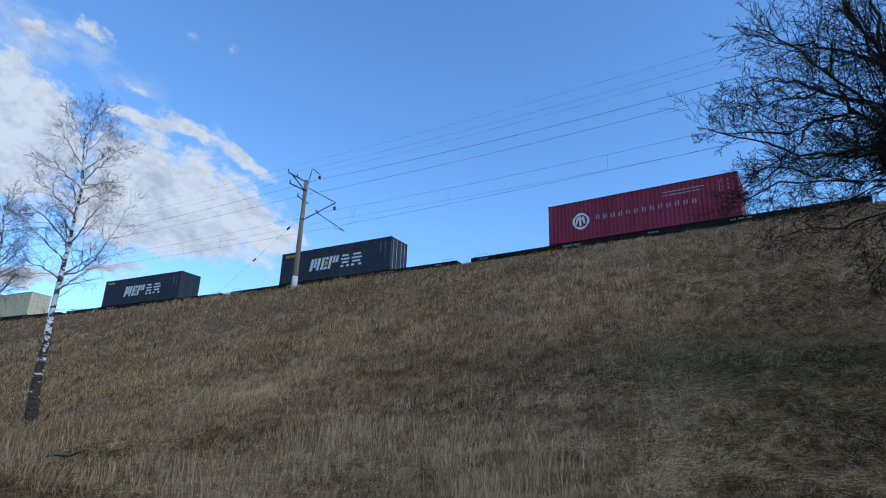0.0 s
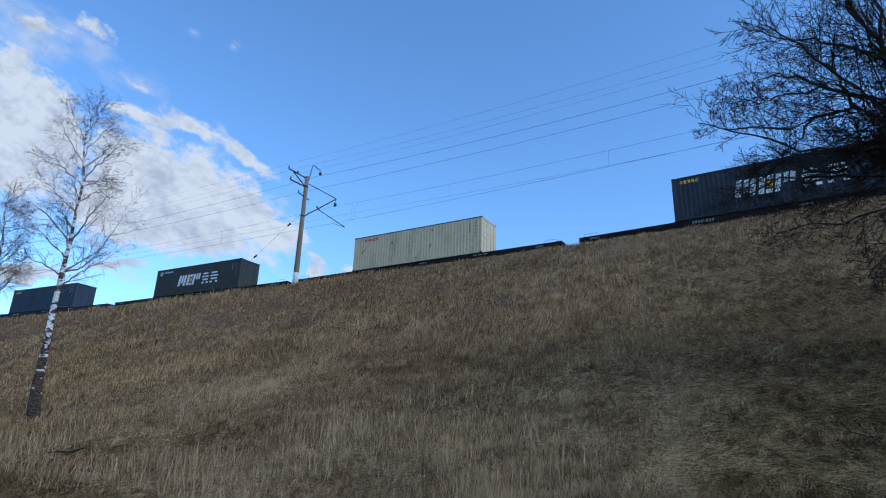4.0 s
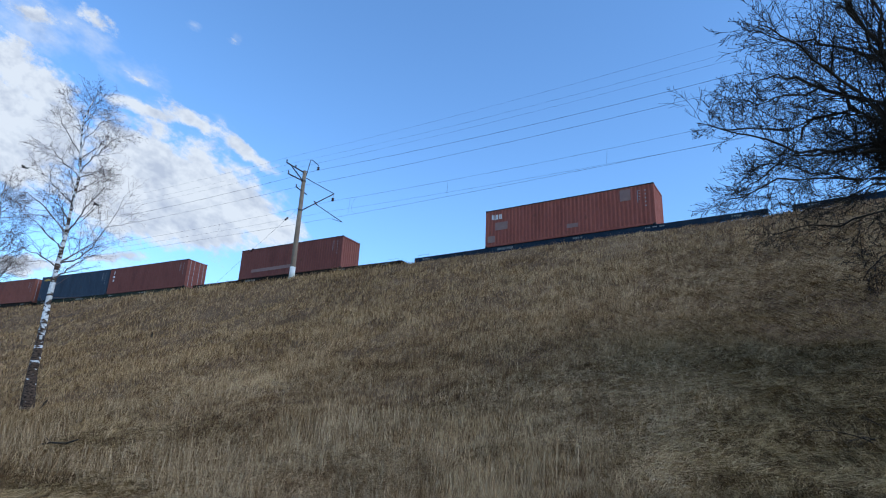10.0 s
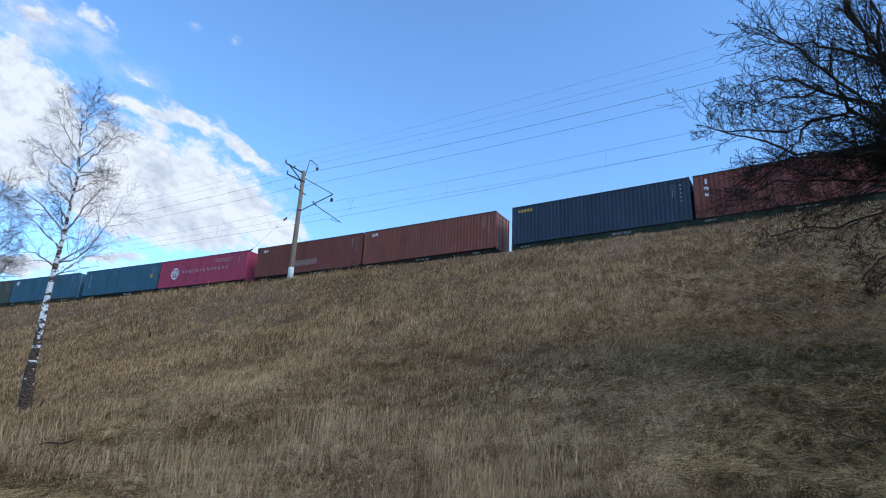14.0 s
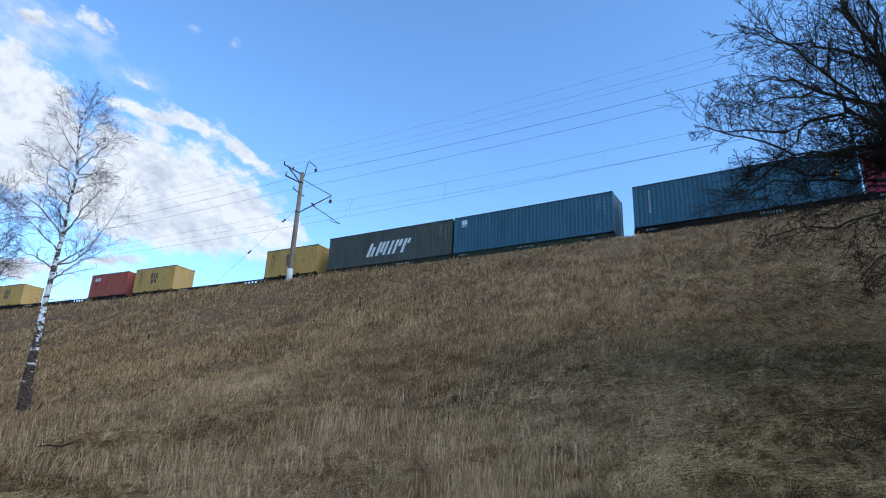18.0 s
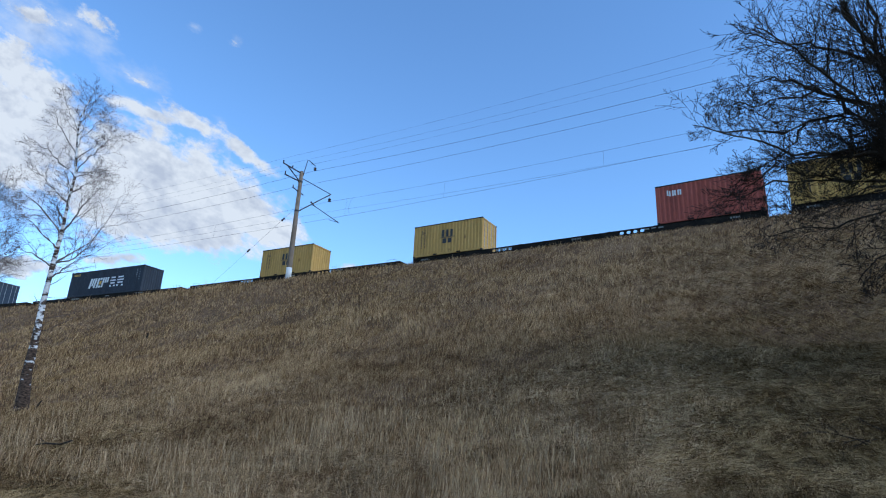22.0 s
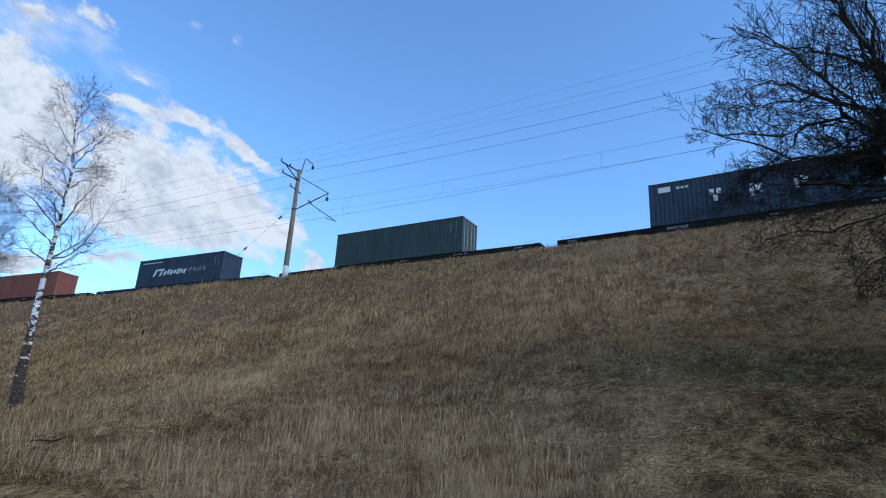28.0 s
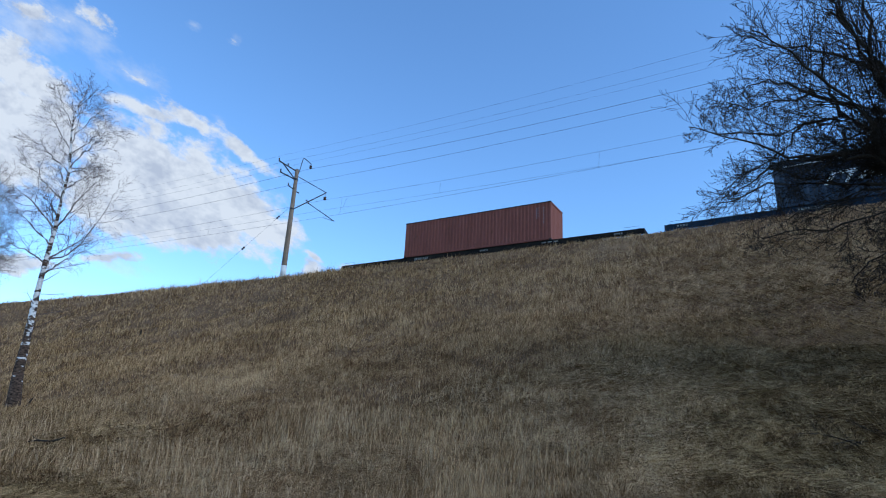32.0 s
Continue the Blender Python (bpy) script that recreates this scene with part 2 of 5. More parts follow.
# ---- mesh helpers ----
class Shape:
    """Collects boxes, prisms and tubes into one mesh."""

    def __init__(self):
        self.v, self.f = [], []

    def add(self, verts, faces):
        n = len(self.v)
        self.v += [tuple(p) for p in verts]
        self.f += [tuple(i + n for i in f) for f in faces]
        return self

    def box(self, x0, x1, y0, y1, z0, z1, bevel=0.0):
        """A box whose edges along its longest side may be chamfered."""
        if not bevel:
            v = [(x, y, z) for x in (x0, x1) for y in (y0, y1) for z in (z0, z1)]
            return self.add(v, [(0, 1, 3, 2), (4, 6, 7, 5), (0, 4, 5, 1), (2, 3, 7, 6), (0, 2, 6, 4), (1, 5, 7, 3)])
        dx, dy, dz = x1 - x0, y1 - y0, z1 - z0
        axis = max(range(3), key=lambda k: (dx, dy, dz)[k])
        lo, hi = (x0, y0, z0), (x1, y1, z1)
        a, b = [(1, 2), (2, 0), (0, 1)][axis]
        k = bevel
        ring = [(lo[a] + k, lo[b]), (hi[a] - k, lo[b]), (hi[a], lo[b] + k), (hi[a], hi[b] - k), (hi[a] - k, hi[b]), (lo[a] + k, hi[b]), (lo[a], hi[b] - k), (lo[a], lo[b] + k)]
        v = []
        for end in (lo[axis], hi[axis]):
            for p, q in ring:
                c = [0, 0, 0]
                c[axis], c[a], c[b] = end, p, q
                v.append(c)
        f = [tuple(reversed(range(8))), tuple(range(8, 16))] + [(i, (i + 1) % 8, 8 + (i + 1) % 8, 8 + i) for i in range(8)]
        return self.add(v, f)

    def prism(self, outline, axis, a, b):
        """An outline (pairs) drawn out along an axis from a to b."""
        n, v = len(outline), []
        for end in (a, b):
            for p, q in outline:
                v.append({"x": (end, p, q), "y": (p, end, q), "z": (p, q, end)}[axis])
        return self.add(v, [tuple(reversed(range(n))), tuple(range(n, 2 * n))] + [(i, (i + 1) % n, n + (i + 1) % n, n + i) for i in range(n)])

    def tube(self, path, radii, sides=6):
        path = [Vector(p) for p in path]
        n, v = len(path), []
        up = Vector((0.31, 0.17, 0.93))
        for i, p in enumerate(path):
            d = (path[min(i + 1, n - 1)] - path[max(i - 1, 0)]).normalized()
            a = d.cross(up)
            a = a.normalized() if a.length > 1e-4 else d.orthogonal().normalized()
            b = d.cross(a)
            r = radii[i] if hasattr(radii, "__len__") else radii
            for k in range(sides):
                w = 2 * math.pi * k / sides
                v.append(p + a * (math.cos(w) * r) + b * (math.sin(w) * r))
        f = [(i * sides + k, i * sides + (k + 1) % sides, (i + 1) * sides + (k + 1) % sides, (i + 1) * sides + k) for i in range(n - 1) for k in range(sides)]
        f += [tuple(reversed(range(sides))), tuple(range((n - 1) * sides, n * sides))]
        return self.add(v, f)

    def mesh(self, name, smooth=False):
        me = bpy.data.meshes.new(name)
        me.from_pydata(self.v, [], self.f)
        bm = bmesh.new()
        bm.from_mesh(me)
        bmesh.ops.recalc_face_normals(bm, faces=bm.faces)
        bm.to_mesh(me)
        bm.free()
        if smooth:
            me.polygons.foreach_set("use_smooth", [True] * len(me.polygons))
        return me


def part(name, shape, mat, parent, label="", at=None, smooth=False):
    """One mesh object under a thing or a part. shape: a Shape, or a mesh that alike parts share."""
    me = shape.mesh(name, smooth) if isinstance(shape, Shape) else shape
    if not me.materials:
        me.materials.append(mat)
    ob = new(name, me)
    if me.materials[0] != mat:
        ob.material_slots[0].link = "OBJECT"
        ob.material_slots[0].material = mat
    ob.parent = parent
    if at:
        ob.matrix_basis = at if isinstance(at, Matrix) else Matrix.Translation(at)
    return tagged(ob, label) if label else ob


def thing(name, label, category, m=None, group=""):
    ob = new(name)
    ob.empty_display_size = 0.3
    if m is not None:
        ob.matrix_basis = m
    return tagged(ob, label, category, group)


# ---- the plan: a track on an arc, seen from inside the curve ----
RADIUS, NEAR = 569.4, 36.77          # the arc of the containers' near face; its distance from the eye
AZ = radians(-34.12)
CENTRE = Vector((-math.sin(AZ) * (NEAR - RADIUS), math.cos(AZ) * (NEAR - RADIUS), 0))
DECK = 15.26                          # containers' base
RAIL = DECK - 1.3
CREST = 13.8
AXIS = 1.22                           # the track's axis behind the near face


def along(s, off=AXIS, z=0.0):
    """A place s metres along the arc, off metres behind the containers' near face."""
    th = AZ - s / RADIUS
    r = RADIUS + off
    return Vector((CENTRE.x - math.sin(th) * r, CENTRE.y + math.cos(th) * r, z))


def heading(s):
    return AZ - s / RADIUS


def on_track(s, off=AXIS, z=0.0):
    return Matrix.Translation(along(s, off, z)) @ Matrix.Rotation(heading(s), 4, "Z")


def height(s, off):
    """The ground's height: a concave foot, the bank, the crest with its ballast bed, and the far side."""
    q = np.asarray(off, float) + NEAR
    s = np.asarray(s, float)
    bank = np.where(q < 0, 0.06 * np.maximum(q, -60), 0.17 * q + 0.00707 * q * q)
    top = CREST + 0.02 * (q - 33.77)
    # the shoulder beside the track sinks a little along the nearer stretch
    top = top - 0.2 * np.clip((s + 30) / 16, 0, 1) * np.clip((35.6 - q) / 0.6, 0, 1)
    z = np.minimum(bank, top)
    bed = np.clip(1 - (np.abs(off - AXIS) - 1.6) / 0.8, 0, 1) * 0.02
    z = z + np.where(q > 33.9, bed, 0)
    far = CREST - 0.62 * (np.asarray(off, float) - 9.0)
    z = np.where(off > 9.0, np.maximum(far, 0.0), z)
    fade = np.clip((np.abs(s + 150) - 620) / 200, 0, 1)
    z = z * (1 - fade)
    lumps = 0.16 * np.sin(s * 0.31 + 0.7 * np.sin(q * 0.42)) * np.sin(q * 0.37 + 1.3 * np.sin(s * 0.13)) + 0.07 * np.sin(s * 0.97 + q * 0.6) * np.sin(q * 1.21 - s * 0.4)
    return z + lumps * np.clip((33.0 - q) / 6, 0, 1) * np.clip((q + 40) / 30, 0, 1)


def ground_at(s, off):
    return float(height(np.array(s), np.array(off)))


def to_plan(x, y):
    """s and off of a place."""
    dx, dy = x - CENTRE.x, y - CENTRE.y
    return -(math.atan2(-dx, dy) - AZ) * RADIUS, math.hypot(dx, dy) - RADIUS


def sheet(name, ss, offs, mat, lift=0.0, label=""):
    S, O = np.meshgrid(ss, offs, indexing="ij")
    Z = height(S, O) + lift
    th = AZ - S / RADIUS
    X, Y = CENTRE.x - np.sin(th) * (RADIUS + O), CENTRE.y + np.cos(th) * (RADIUS + O)
    n, m = S.shape
    v = np.stack([X, Y, Z], -1).reshape(-1, 3)
    i = (np.arange(n - 1)[:, None] * m + np.arange(m - 1)[None]).ravel()
    f = np.stack([i, i + m, i + m + 1, i + 1], -1)
    me = bpy.data.meshes.new(name)
    me.vertices.add(len(v)), me.loops.add(f.size), me.polygons.add(len(f))
    me.vertices.foreach_set("co", v.ravel())
    me.loops.foreach_set("vertex_index", f.ravel())
    me.polygons.foreach_set("loop_start", np.arange(len(f)) * 4)
    me.polygons.foreach_set("use_smooth", np.ones(len(f), bool))
    me.update(calc_edges=True)
    me.materials.append(mat)
    return tagged(new(name, me), label, kind="structure")


full = math.pi * RADIUS
sheet("ground", np.unique(np.concatenate([np.linspace(-full, -900, 24), np.linspace(-900, -140, 60), np.arange(-140, 46, 0.6), np.linspace(46, 700, 40), np.linspace(700, full, 24)])),
      np.concatenate([np.linspace(-RADIUS + 0.1, -80, 20), np.linspace(-76, -39, 20), np.arange(-38, 6.0, 0.4), np.linspace(6.5, 40, 20), np.linspace(60, 2400, 20)]), M_GROUND,
      label="bank of dry straw-coloured grass and bare soil below a railway")


# ---- track ----
def rail_line(off, name):
    sh = Shape()
    prof = [(-0.075, 0), (0.075, 0), (0.075, 0.012), (0.012, 0.03), (0.01, 0.13), (0.036, 0.145), (0.036, 0.18), (-0.036, 0.18), (-0.036, 0.145), (-0.01, 0.13), (-0.012, 0.03), (-0.075, 0.012)]
    stations = np.arange(-560, 521, 4.0)
    v, n = [], len(prof)
    for s in stations:
        v += [along(s, off + p, RAIL - 0.18 + q) for p, q in prof]
    f = [(i * n + k, i * n + (k + 1) % n, (i + 1) * n + (k + 1) % n, (i + 1) * n + k) for i in range(len(stations) - 1) for k in range(n)]
    sh.add(v, f)
    me = sh.mesh(name)
    me.materials.append(M_RAIL)
    return tagged(new(name, me), "steel rail on concrete sleepers", "rail", "rails of the track")


rail_line(AXIS - 0.795, "rail")
rail_line(AXIS + 0.795, "rail")
sh = Shape()
for k in range(-900, 850):
    s = k * 0.6
    m = on_track(s, AXIS, RAIL - 0.18)
    n = len(sh.v)
    sh.box(-0.13, 0.13, -1.35, 1.35, -0.2, 0.0)
    sh.v[n:] = [tuple(m @ Vector(p)) for p in sh.v[n:]]
me = sh.mesh("sleepers")
me.materials.append(M_CONCRETE)
tagged(new("sleepers", me), "concrete sleepers bedded in grey ballast", "sleepers", kind="stuff")
sheet("ballast", np.arange(-560, 521, 2.0), np.array([AXIS - 2.3, AXIS - 1.7, AXIS, AXIS + 1.7, AXIS + 2.3]), M_BALLAST, 0.03, "bed of grey crushed stone under the track")


# ---- catenary pole and wires ----
POLE_S, POLE_OFF = -37.4, -2.5
pole = thing("catenary_pole", "grey concrete railway mast with whitewashed foot and iron brackets", "mast", on_track(POLE_S, POLE_OFF, CREST - 0.1))
PT = 23.68 - CREST + 0.1
part("mast", Shape().tube([(0, 0, -0.4), (0, 0, 1.5), (0, 0, PT)], (0.235, 0.225, 0.155), 14), M_CONCRETE, pole, smooth=True)
part("painted_foot", Shape().tube([(0, 0, 0.0), (0, 0, 1.2)], (0.24, 0.232), 14), M_WHITE, pole, "whitewashed band round the mast's foot", smooth=True)
part("cap", Shape().tube([(0, 0, PT), (0, 0, PT + 0.05)], (0.165, 0.12), 12), M_IRON, pole)


def insulator(name, parent, a, b, r=0.07, sheds=4):
    a, b = Vector(a), Vector(b)
    sh = Shape()
    pts, rad = [], []
    for i in range(sheds):
        for f, q in ((0.05, 0.35), (0.3, 1.0), (0.7, 1.0), (0.95, 0.35)):
            pts.append(a.lerp(b, (i + f) / sheds)), rad.append(r * q)
    sh.tube(pts, rad, 8)
    return part(name, sh, M_PORCELAIN, parent, smooth=True)


def bar(name, parent, a, b, r, mat=M_IRON, sides=6):
    return part(name, Shape().tube([a, b], r, sides), mat, parent)


# bracket for the feeders, reaching towards the bank
bar("bracket_arm", pole, (0, 0.1, PT - 0.15), (-0.2, -2.05, PT - 0.02), 0.06)
bar("bracket_arm", pole, (0, 0.1, PT - 0.95), (-0.2, -1.75, PT - 0.92), 0.06)
bar("bracket_strut", pole, (-0.16, -1.6, PT - 0.05), (0, -0.12, PT - 0.95), 0.05)
insulator("insulator", pole, (-0.2, -2.05, PT + 0.02), (-0.2, -2.05, PT + 0.26), 0.06)
insulator("insulator", pole, (-0.1, -1.05, PT - 0.05), (-0.1, -1.05, PT + 0.18), 0.06)
insulator("insulator", pole, (-0.2, -1.7, PT - 0.88), (-0.2, -1.7, PT - 0.62), 0.06)
bar("cross_arm", pole, (-0.1, -0.75, PT - 1.75), (0.1, 0.45, PT - 2.05), 0.05)
insulator("insulator", pole, (-0.1, -0.7, PT - 1.75), (-0.1, -0.7, PT - 1.5), 0.055)
# hook with a hanging insulator over the track
part("hook", Shape().tube([(0.12, 0.1, PT - 0.4), (0.2, 0.35, PT + 1.2), (0.22, 0.5, PT + 1.3), (0.35, 1.3, PT + 1.05)], 0.035, 6), M_IRON, pole)
insulator("hanging_insulator", pole, (0.3, 1.3, PT + 0.95), (0.3, 1.3, PT + 0.62), 0.13, 2)
# cantilever that carries the contact line over the axis
TIP = (0.25, AXIS - POLE_OFF, 23.0 - CREST + 0.1)
bar("cantilever_stay", pole, (0, 0.1, PT - 0.55), TIP, 0.035)
bar("cantilever_arm", pole, (0, 0.1, PT - 3.7), (0.25, TIP[1] + 0.1, TIP[2]), 0.05)
insulator("hanging_insulator", pole, (0.25, TIP[1], TIP[2] - 0.45), (0.25, TIP[1], TIP[2] - 0.8), 0.15, 2)
bar("hanger", pole, (0.25, TIP[1], TIP[2]), (0.25, TIP[1], TIP[2] - 0.5), 0.02)
insulator("rod_insulator", pole, (0.2, 1.35, 21.45 - CREST), (0.25, 1.75, 21.2 - CREST), 0.08, 3)
bar("registration_arm", pole, (0.25, 1.75, 21.2 - CREST), (1.25, TIP[1] + 0.45, 20.28 - CREST), 0.035)
bar("steady_arm", pole, (1.25, TIP[1] + 0.45, 20.28 - CREST), (0.5, TIP[1] - 0.1, 20.5 - CREST), 0.022)
for z in (PT - 0.95, PT - 3.7):
    part("clamp", Shape().tube([(0, 0, z - 0.07), (0, 0, z + 0.07)], 0.2, 12), M_IRON, pole)
# the guy to an anchor in the crest
guy = thing("guy_wire", "thin steel guy wire with two strain insulators, anchored in the bank", "guy wire")
GA, GB = along(POLE_S, POLE_OFF, 20.4), along(POLE_S - 9.9, POLE_OFF, CREST)
part("wire", Shape().tube([GA, GB], 0.008, 4), M_WIRE, guy)
for f in (0.13, 0.5):
    insulator("strain_insulator", guy, GA.lerp(GB, f), GA.lerp(GB, f + 0.035), 0.09, 2)


def wire(name, label, off, z0, sag, r, spans=((-108.0, POLE_S), (POLE_S, 32.0)), z_end=None):
    """An overhead wire from mast to mast, sagging in each span."""
    r *= 0.8
    pts = []
    for a, b in spans:
        for k in range(17 if (a, b) == spans[-1] else 16):
            u = k / 16
            z = z0 + ((z_end - z0) * u if z_end else 0)
            pts.append(along(a + (b - a) * u, off, z - 4 * sag * u * (1 - u)))
    me = Shape().tube(pts, r, 5).mesh(name)
    me.materials.append(M_WIRE)
    return tagged(new(name, me), label, "wire", "overhead wires")


wire("feeder_wire", "thin overhead feeder wire on the mast's bracket", -4.1, 24.42, 0.22, 0.0062)
wire("feeder_wire", "thin overhead feeder wire on the mast's bracket", -3.5, 24.15, 0.4, 0.0062)
wire("feeder_wire", "thin overhead feeder wire on the mast's bracket", -3.0, 23.9, 0.3, 0.0062)
wire("feeder_cable", "dark overhead cable hung from the mast's hook", -1.2, 24.3, 0.62, 0.014)
wire("feeder_cable", "dark overhead cable on the mast's cross arm", -2.7, 22.2, 0.35, 0.012)
wire("messenger_wire", "messenger wire that carries the contact line", AXIS, 22.25, 0.45, 0.01)
wire("auxiliary_wire", "second overhead wire running down to the contact line", AXIS + 0.2, 21.6, 0.15, 0.008, ((-108.0, POLE_S),), 21.35)
wire("auxiliary_wire", "second overhead wire running down to the contact line", AXIS + 0.2, 21.35, 0.05, 0.008, ((POLE_S, -3.0),), 20.62)
wire("contact_wire", "taut contact wire over the track", AXIS, 20.55, -0.04, 0.012)
for s in (-100, -84, -68, -52, -35.2, -25, -11.9, 4, 18):
    u = ((s - POLE_S) / 70) % 1
    me = Shape().tube([along(s, AXIS, 20.55 + 0.16 * u * (1 - u)), along(s + 0.1, AXIS, 22.25 - 1.8 * u * (1 - u))], 0.007, 4).mesh("dropper")
    me.materials.append(M_WIRE)
    tagged(new("dropper", me), "thin wire dropper between messenger and contact wire", "dropper", "droppers of the contact line")


me = Shape().tube([along(-34.35, AXIS, 22.2), along(-34.7, AXIS, 21.85), along(-34.85, AXIS, 21.3), along(-34.75, AXIS, 20.8), along(-34.4, AXIS, 20.58)], 0.008, 5).mesh("jumper")
me.materials.append(M_WIRE)
tagged(new("jumper", me), "slack bowed jumper wire between messenger and contact wire", "jumper wire")


# ---- containers ----
WIDTH = 2.438
MESHES = {}


def shared(key, make):
    if key not in MESHES:
        MESHES[key] = make().mesh(key[0])
    return MESHES[key]


def corrugated(x0, x1, z0, z1, y, pitch=0.278, depth=0.042):
    """An upright sheet folded into trapezoid ribs, with its outer flats at y; the back lies 2 cm behind the folds."""
    n = max(1, round((x1 - x0) / pitch))
    p = (x1 - x0) / n
    way = 1 if y < 0 else -1
    prof = []
    for k in range(n):
        a = x0 + k * p
        prof += [(a, y), (a + 0.27 * p, y), (a + 0.51 * p, y + way * depth), (a + 0.77 * p, y + way * depth)]
    prof.append((x1, y))
    m = len(prof)
    v = [(px, py, z0) for px, py in prof] + [(px, py, z1) for px, py in prof]
    back = y + way * (depth + 0.02)
    v += [(x0, back, z0), (x1, back, z0), (x0, back, z1), (x1, back, z1)]
    f = [(i, i + 1, m + i + 1, m + i) for i in range(m - 1)] + [(2 * m, 2 * m + 2, 2 * m + 3, 2 * m + 1)]
    return Shape().add(v, f)


def turned(sh, m):
    sh.v = [tuple(m @ Vector(p)) for p in sh.v]
    return sh


def make_container(size, h, mat, label, doors=True, group="containers on the train"):
    """A steel box container, base centre at the origin, its front end towards +x."""
    L = 12.192 if size == 40 else 6.058
    c = thing("shipping_container", label, "container", None, group)
    hx, hy = L / 2, WIDTH / 2
    key = (size, h)
    for y in (-hy, hy):
        part("side_panel", shared(("side_panel", y, *key), lambda: corrugated(-hx + 0.14, hx - 0.14, 0.15, h - 0.07, y + (0.012 if y < 0 else -0.012))), mat, c)
        part("top_rail", shared(("top_rail", y, *key), lambda: Shape().box(-hx + 0.1, hx - 0.1, min(y, y * 0.95), max(y, y * 0.95), h - 0.075, h - 0.01, 0.01)), M_DARK_TRIM, c)
        part("bottom_rail", shared(("bottom_rail", y, *key), lambda: Shape().box(-hx + 0.1, hx - 0.1, min(y, y * 0.95), max(y, y * 0.95), 0.02, 0.16, 0.015)), mat, c)
        for x in (-hx, hx):
            part("corner_post", shared(("corner_post", x, y, *key), lambda: Shape().box(min(x, x - math.copysign(0.15, x)), max(x, x - math.copysign(0.15, x)), min(y, y - math.copysign(0.12, y)), max(y, y - math.copysign(0.12, y)), 0.11, h - 0.11, 0.02)), mat, c)
            for z in (0, h - 0.12):
                part("corner_casting", shared(("corner_casting", x, y, z, *key), lambda: Shape().box(min(x, x - math.copysign(0.178, x)), max(x, x - math.copysign(0.178, x)), min(y * 1.001, y - math.copysign(0.162, y)), max(y * 1.001, y - math.copysign(0.162, y)), z, z + 0.12, 0.012)), M_DARK_TRIM, c)

    if size == 20:
        # solid near-black plates paint the pockets' shaded hollows
        for x in (-1.03, 1.03):
            part("fork_pocket", shared(("fork_pocket", x), lambda: Shape().box(x - 0.18, x + 0.18, -hy - 0.004, -hy + 0.03, 0.03, 0.145)), M_STEEL, c, "dark fork pocket")

    def roof():
        sh = turned(corrugated(-hx + 0.15, hx - 0.15, -hy + 0.06, hy - 0.06, -1.0, 0.21, 0.02), Matrix(((1, 0, 0, 0), (0, 0, 1, 0), (0, -1, 0, h - 1.018), (0, 0, 0, 1))))
        return sh
    part("roof", shared(("roof", *key), roof), mat, c)
    part("floor", shared(("floor", *key), lambda: Shape().box(-hx + 0.1, hx - 0.1, -hy + 0.05, hy - 0.05, 0.1, 0.15)), M_STEEL, c)
    ends = ((1, doors), (-1, not doors))
    for way, is_door in ends:
        x = way * hx
        part("end_header", shared(("end_header", way, *key), lambda: Shape().box(min(x, x - way * 0.1), max(x, x - way * 0.1), -hy + 0.12, hy - 0.12, h - 0.13, h - 0.01, 0.015)), mat, c)
        part("end_sill", shared(("end_sill", way, *key), lambda: Shape().box(min(x, x - way * 0.1), max(x, x - way * 0.1), -hy + 0.12, hy - 0.12, 0.02, 0.17, 0.015)), mat, c)
        if not is_door:
            part("end_panel", shared(("end_panel", way, *key), lambda: turned(corrugated(-hy + 0.12, hy - 0.12, 0.16, h - 0.12, -hx + 0.03, 0.29, 0.045), Matrix.Rotation(radians(90 if way > 0 else -90), 4, "Z"))), mat, c)
            continue
        for side in (-1, 1):
            y0, y1 = sorted((side * 0.01, side * (hy - 0.13)))

            def leaf():
                sh = Shape()
                xi, xo = x - way * 0.09, x - way * 0.045
                sh.box(min(xi, xo), max(xi, xo), y0, y1, 0.17, h - 0.13)
                for k in range(5):
                    z0 = 0.3 + k * (h - 0.5) / 5
                    a, b = x - way * 0.05, x - way * 0.028
                    sh.prism([(min(a, b), z0), (max(a, b), z0 + 0.05), (max(a, b), z0 + 0.3), (min(a, b), z0 + 0.35)] if way > 0 else [(max(a, b), z0), (min(a, b), z0 + 0.05), (min(a, b), z0 + 0.3), (max(a, b), z0 + 0.35)], "y", y0 + 0.07, y1 - 0.07)
                return sh
            door = part("door", shared(("door", way, side, *key), leaf), mat, c)
            for k in (0.3, 0.75):
                yr = side * (hy - 0.13) * k
                part("lock_rod", shared(("lock_rod", way, round(yr, 2), *key), lambda: Shape().tube([(x - way * 0.012, yr, 0.1), (x - way * 0.012, yr, h - 0.08)], 0.02, 6)), M_MARK_GREY, door, "galvanised locking rod")
    return c


M_MARK_GREY = material("galvanised_steel", ((0.25, 0.25, 0.26), (0.42, 0.42, 0.43)), scale=4, rough=0.45, metal=0.5)


M_MARK_FAINT = material("worn_marking", ((0.22, 0.22, 0.22), (0.42, 0.42, 0.41)), scale=2.5, rough=0.7)


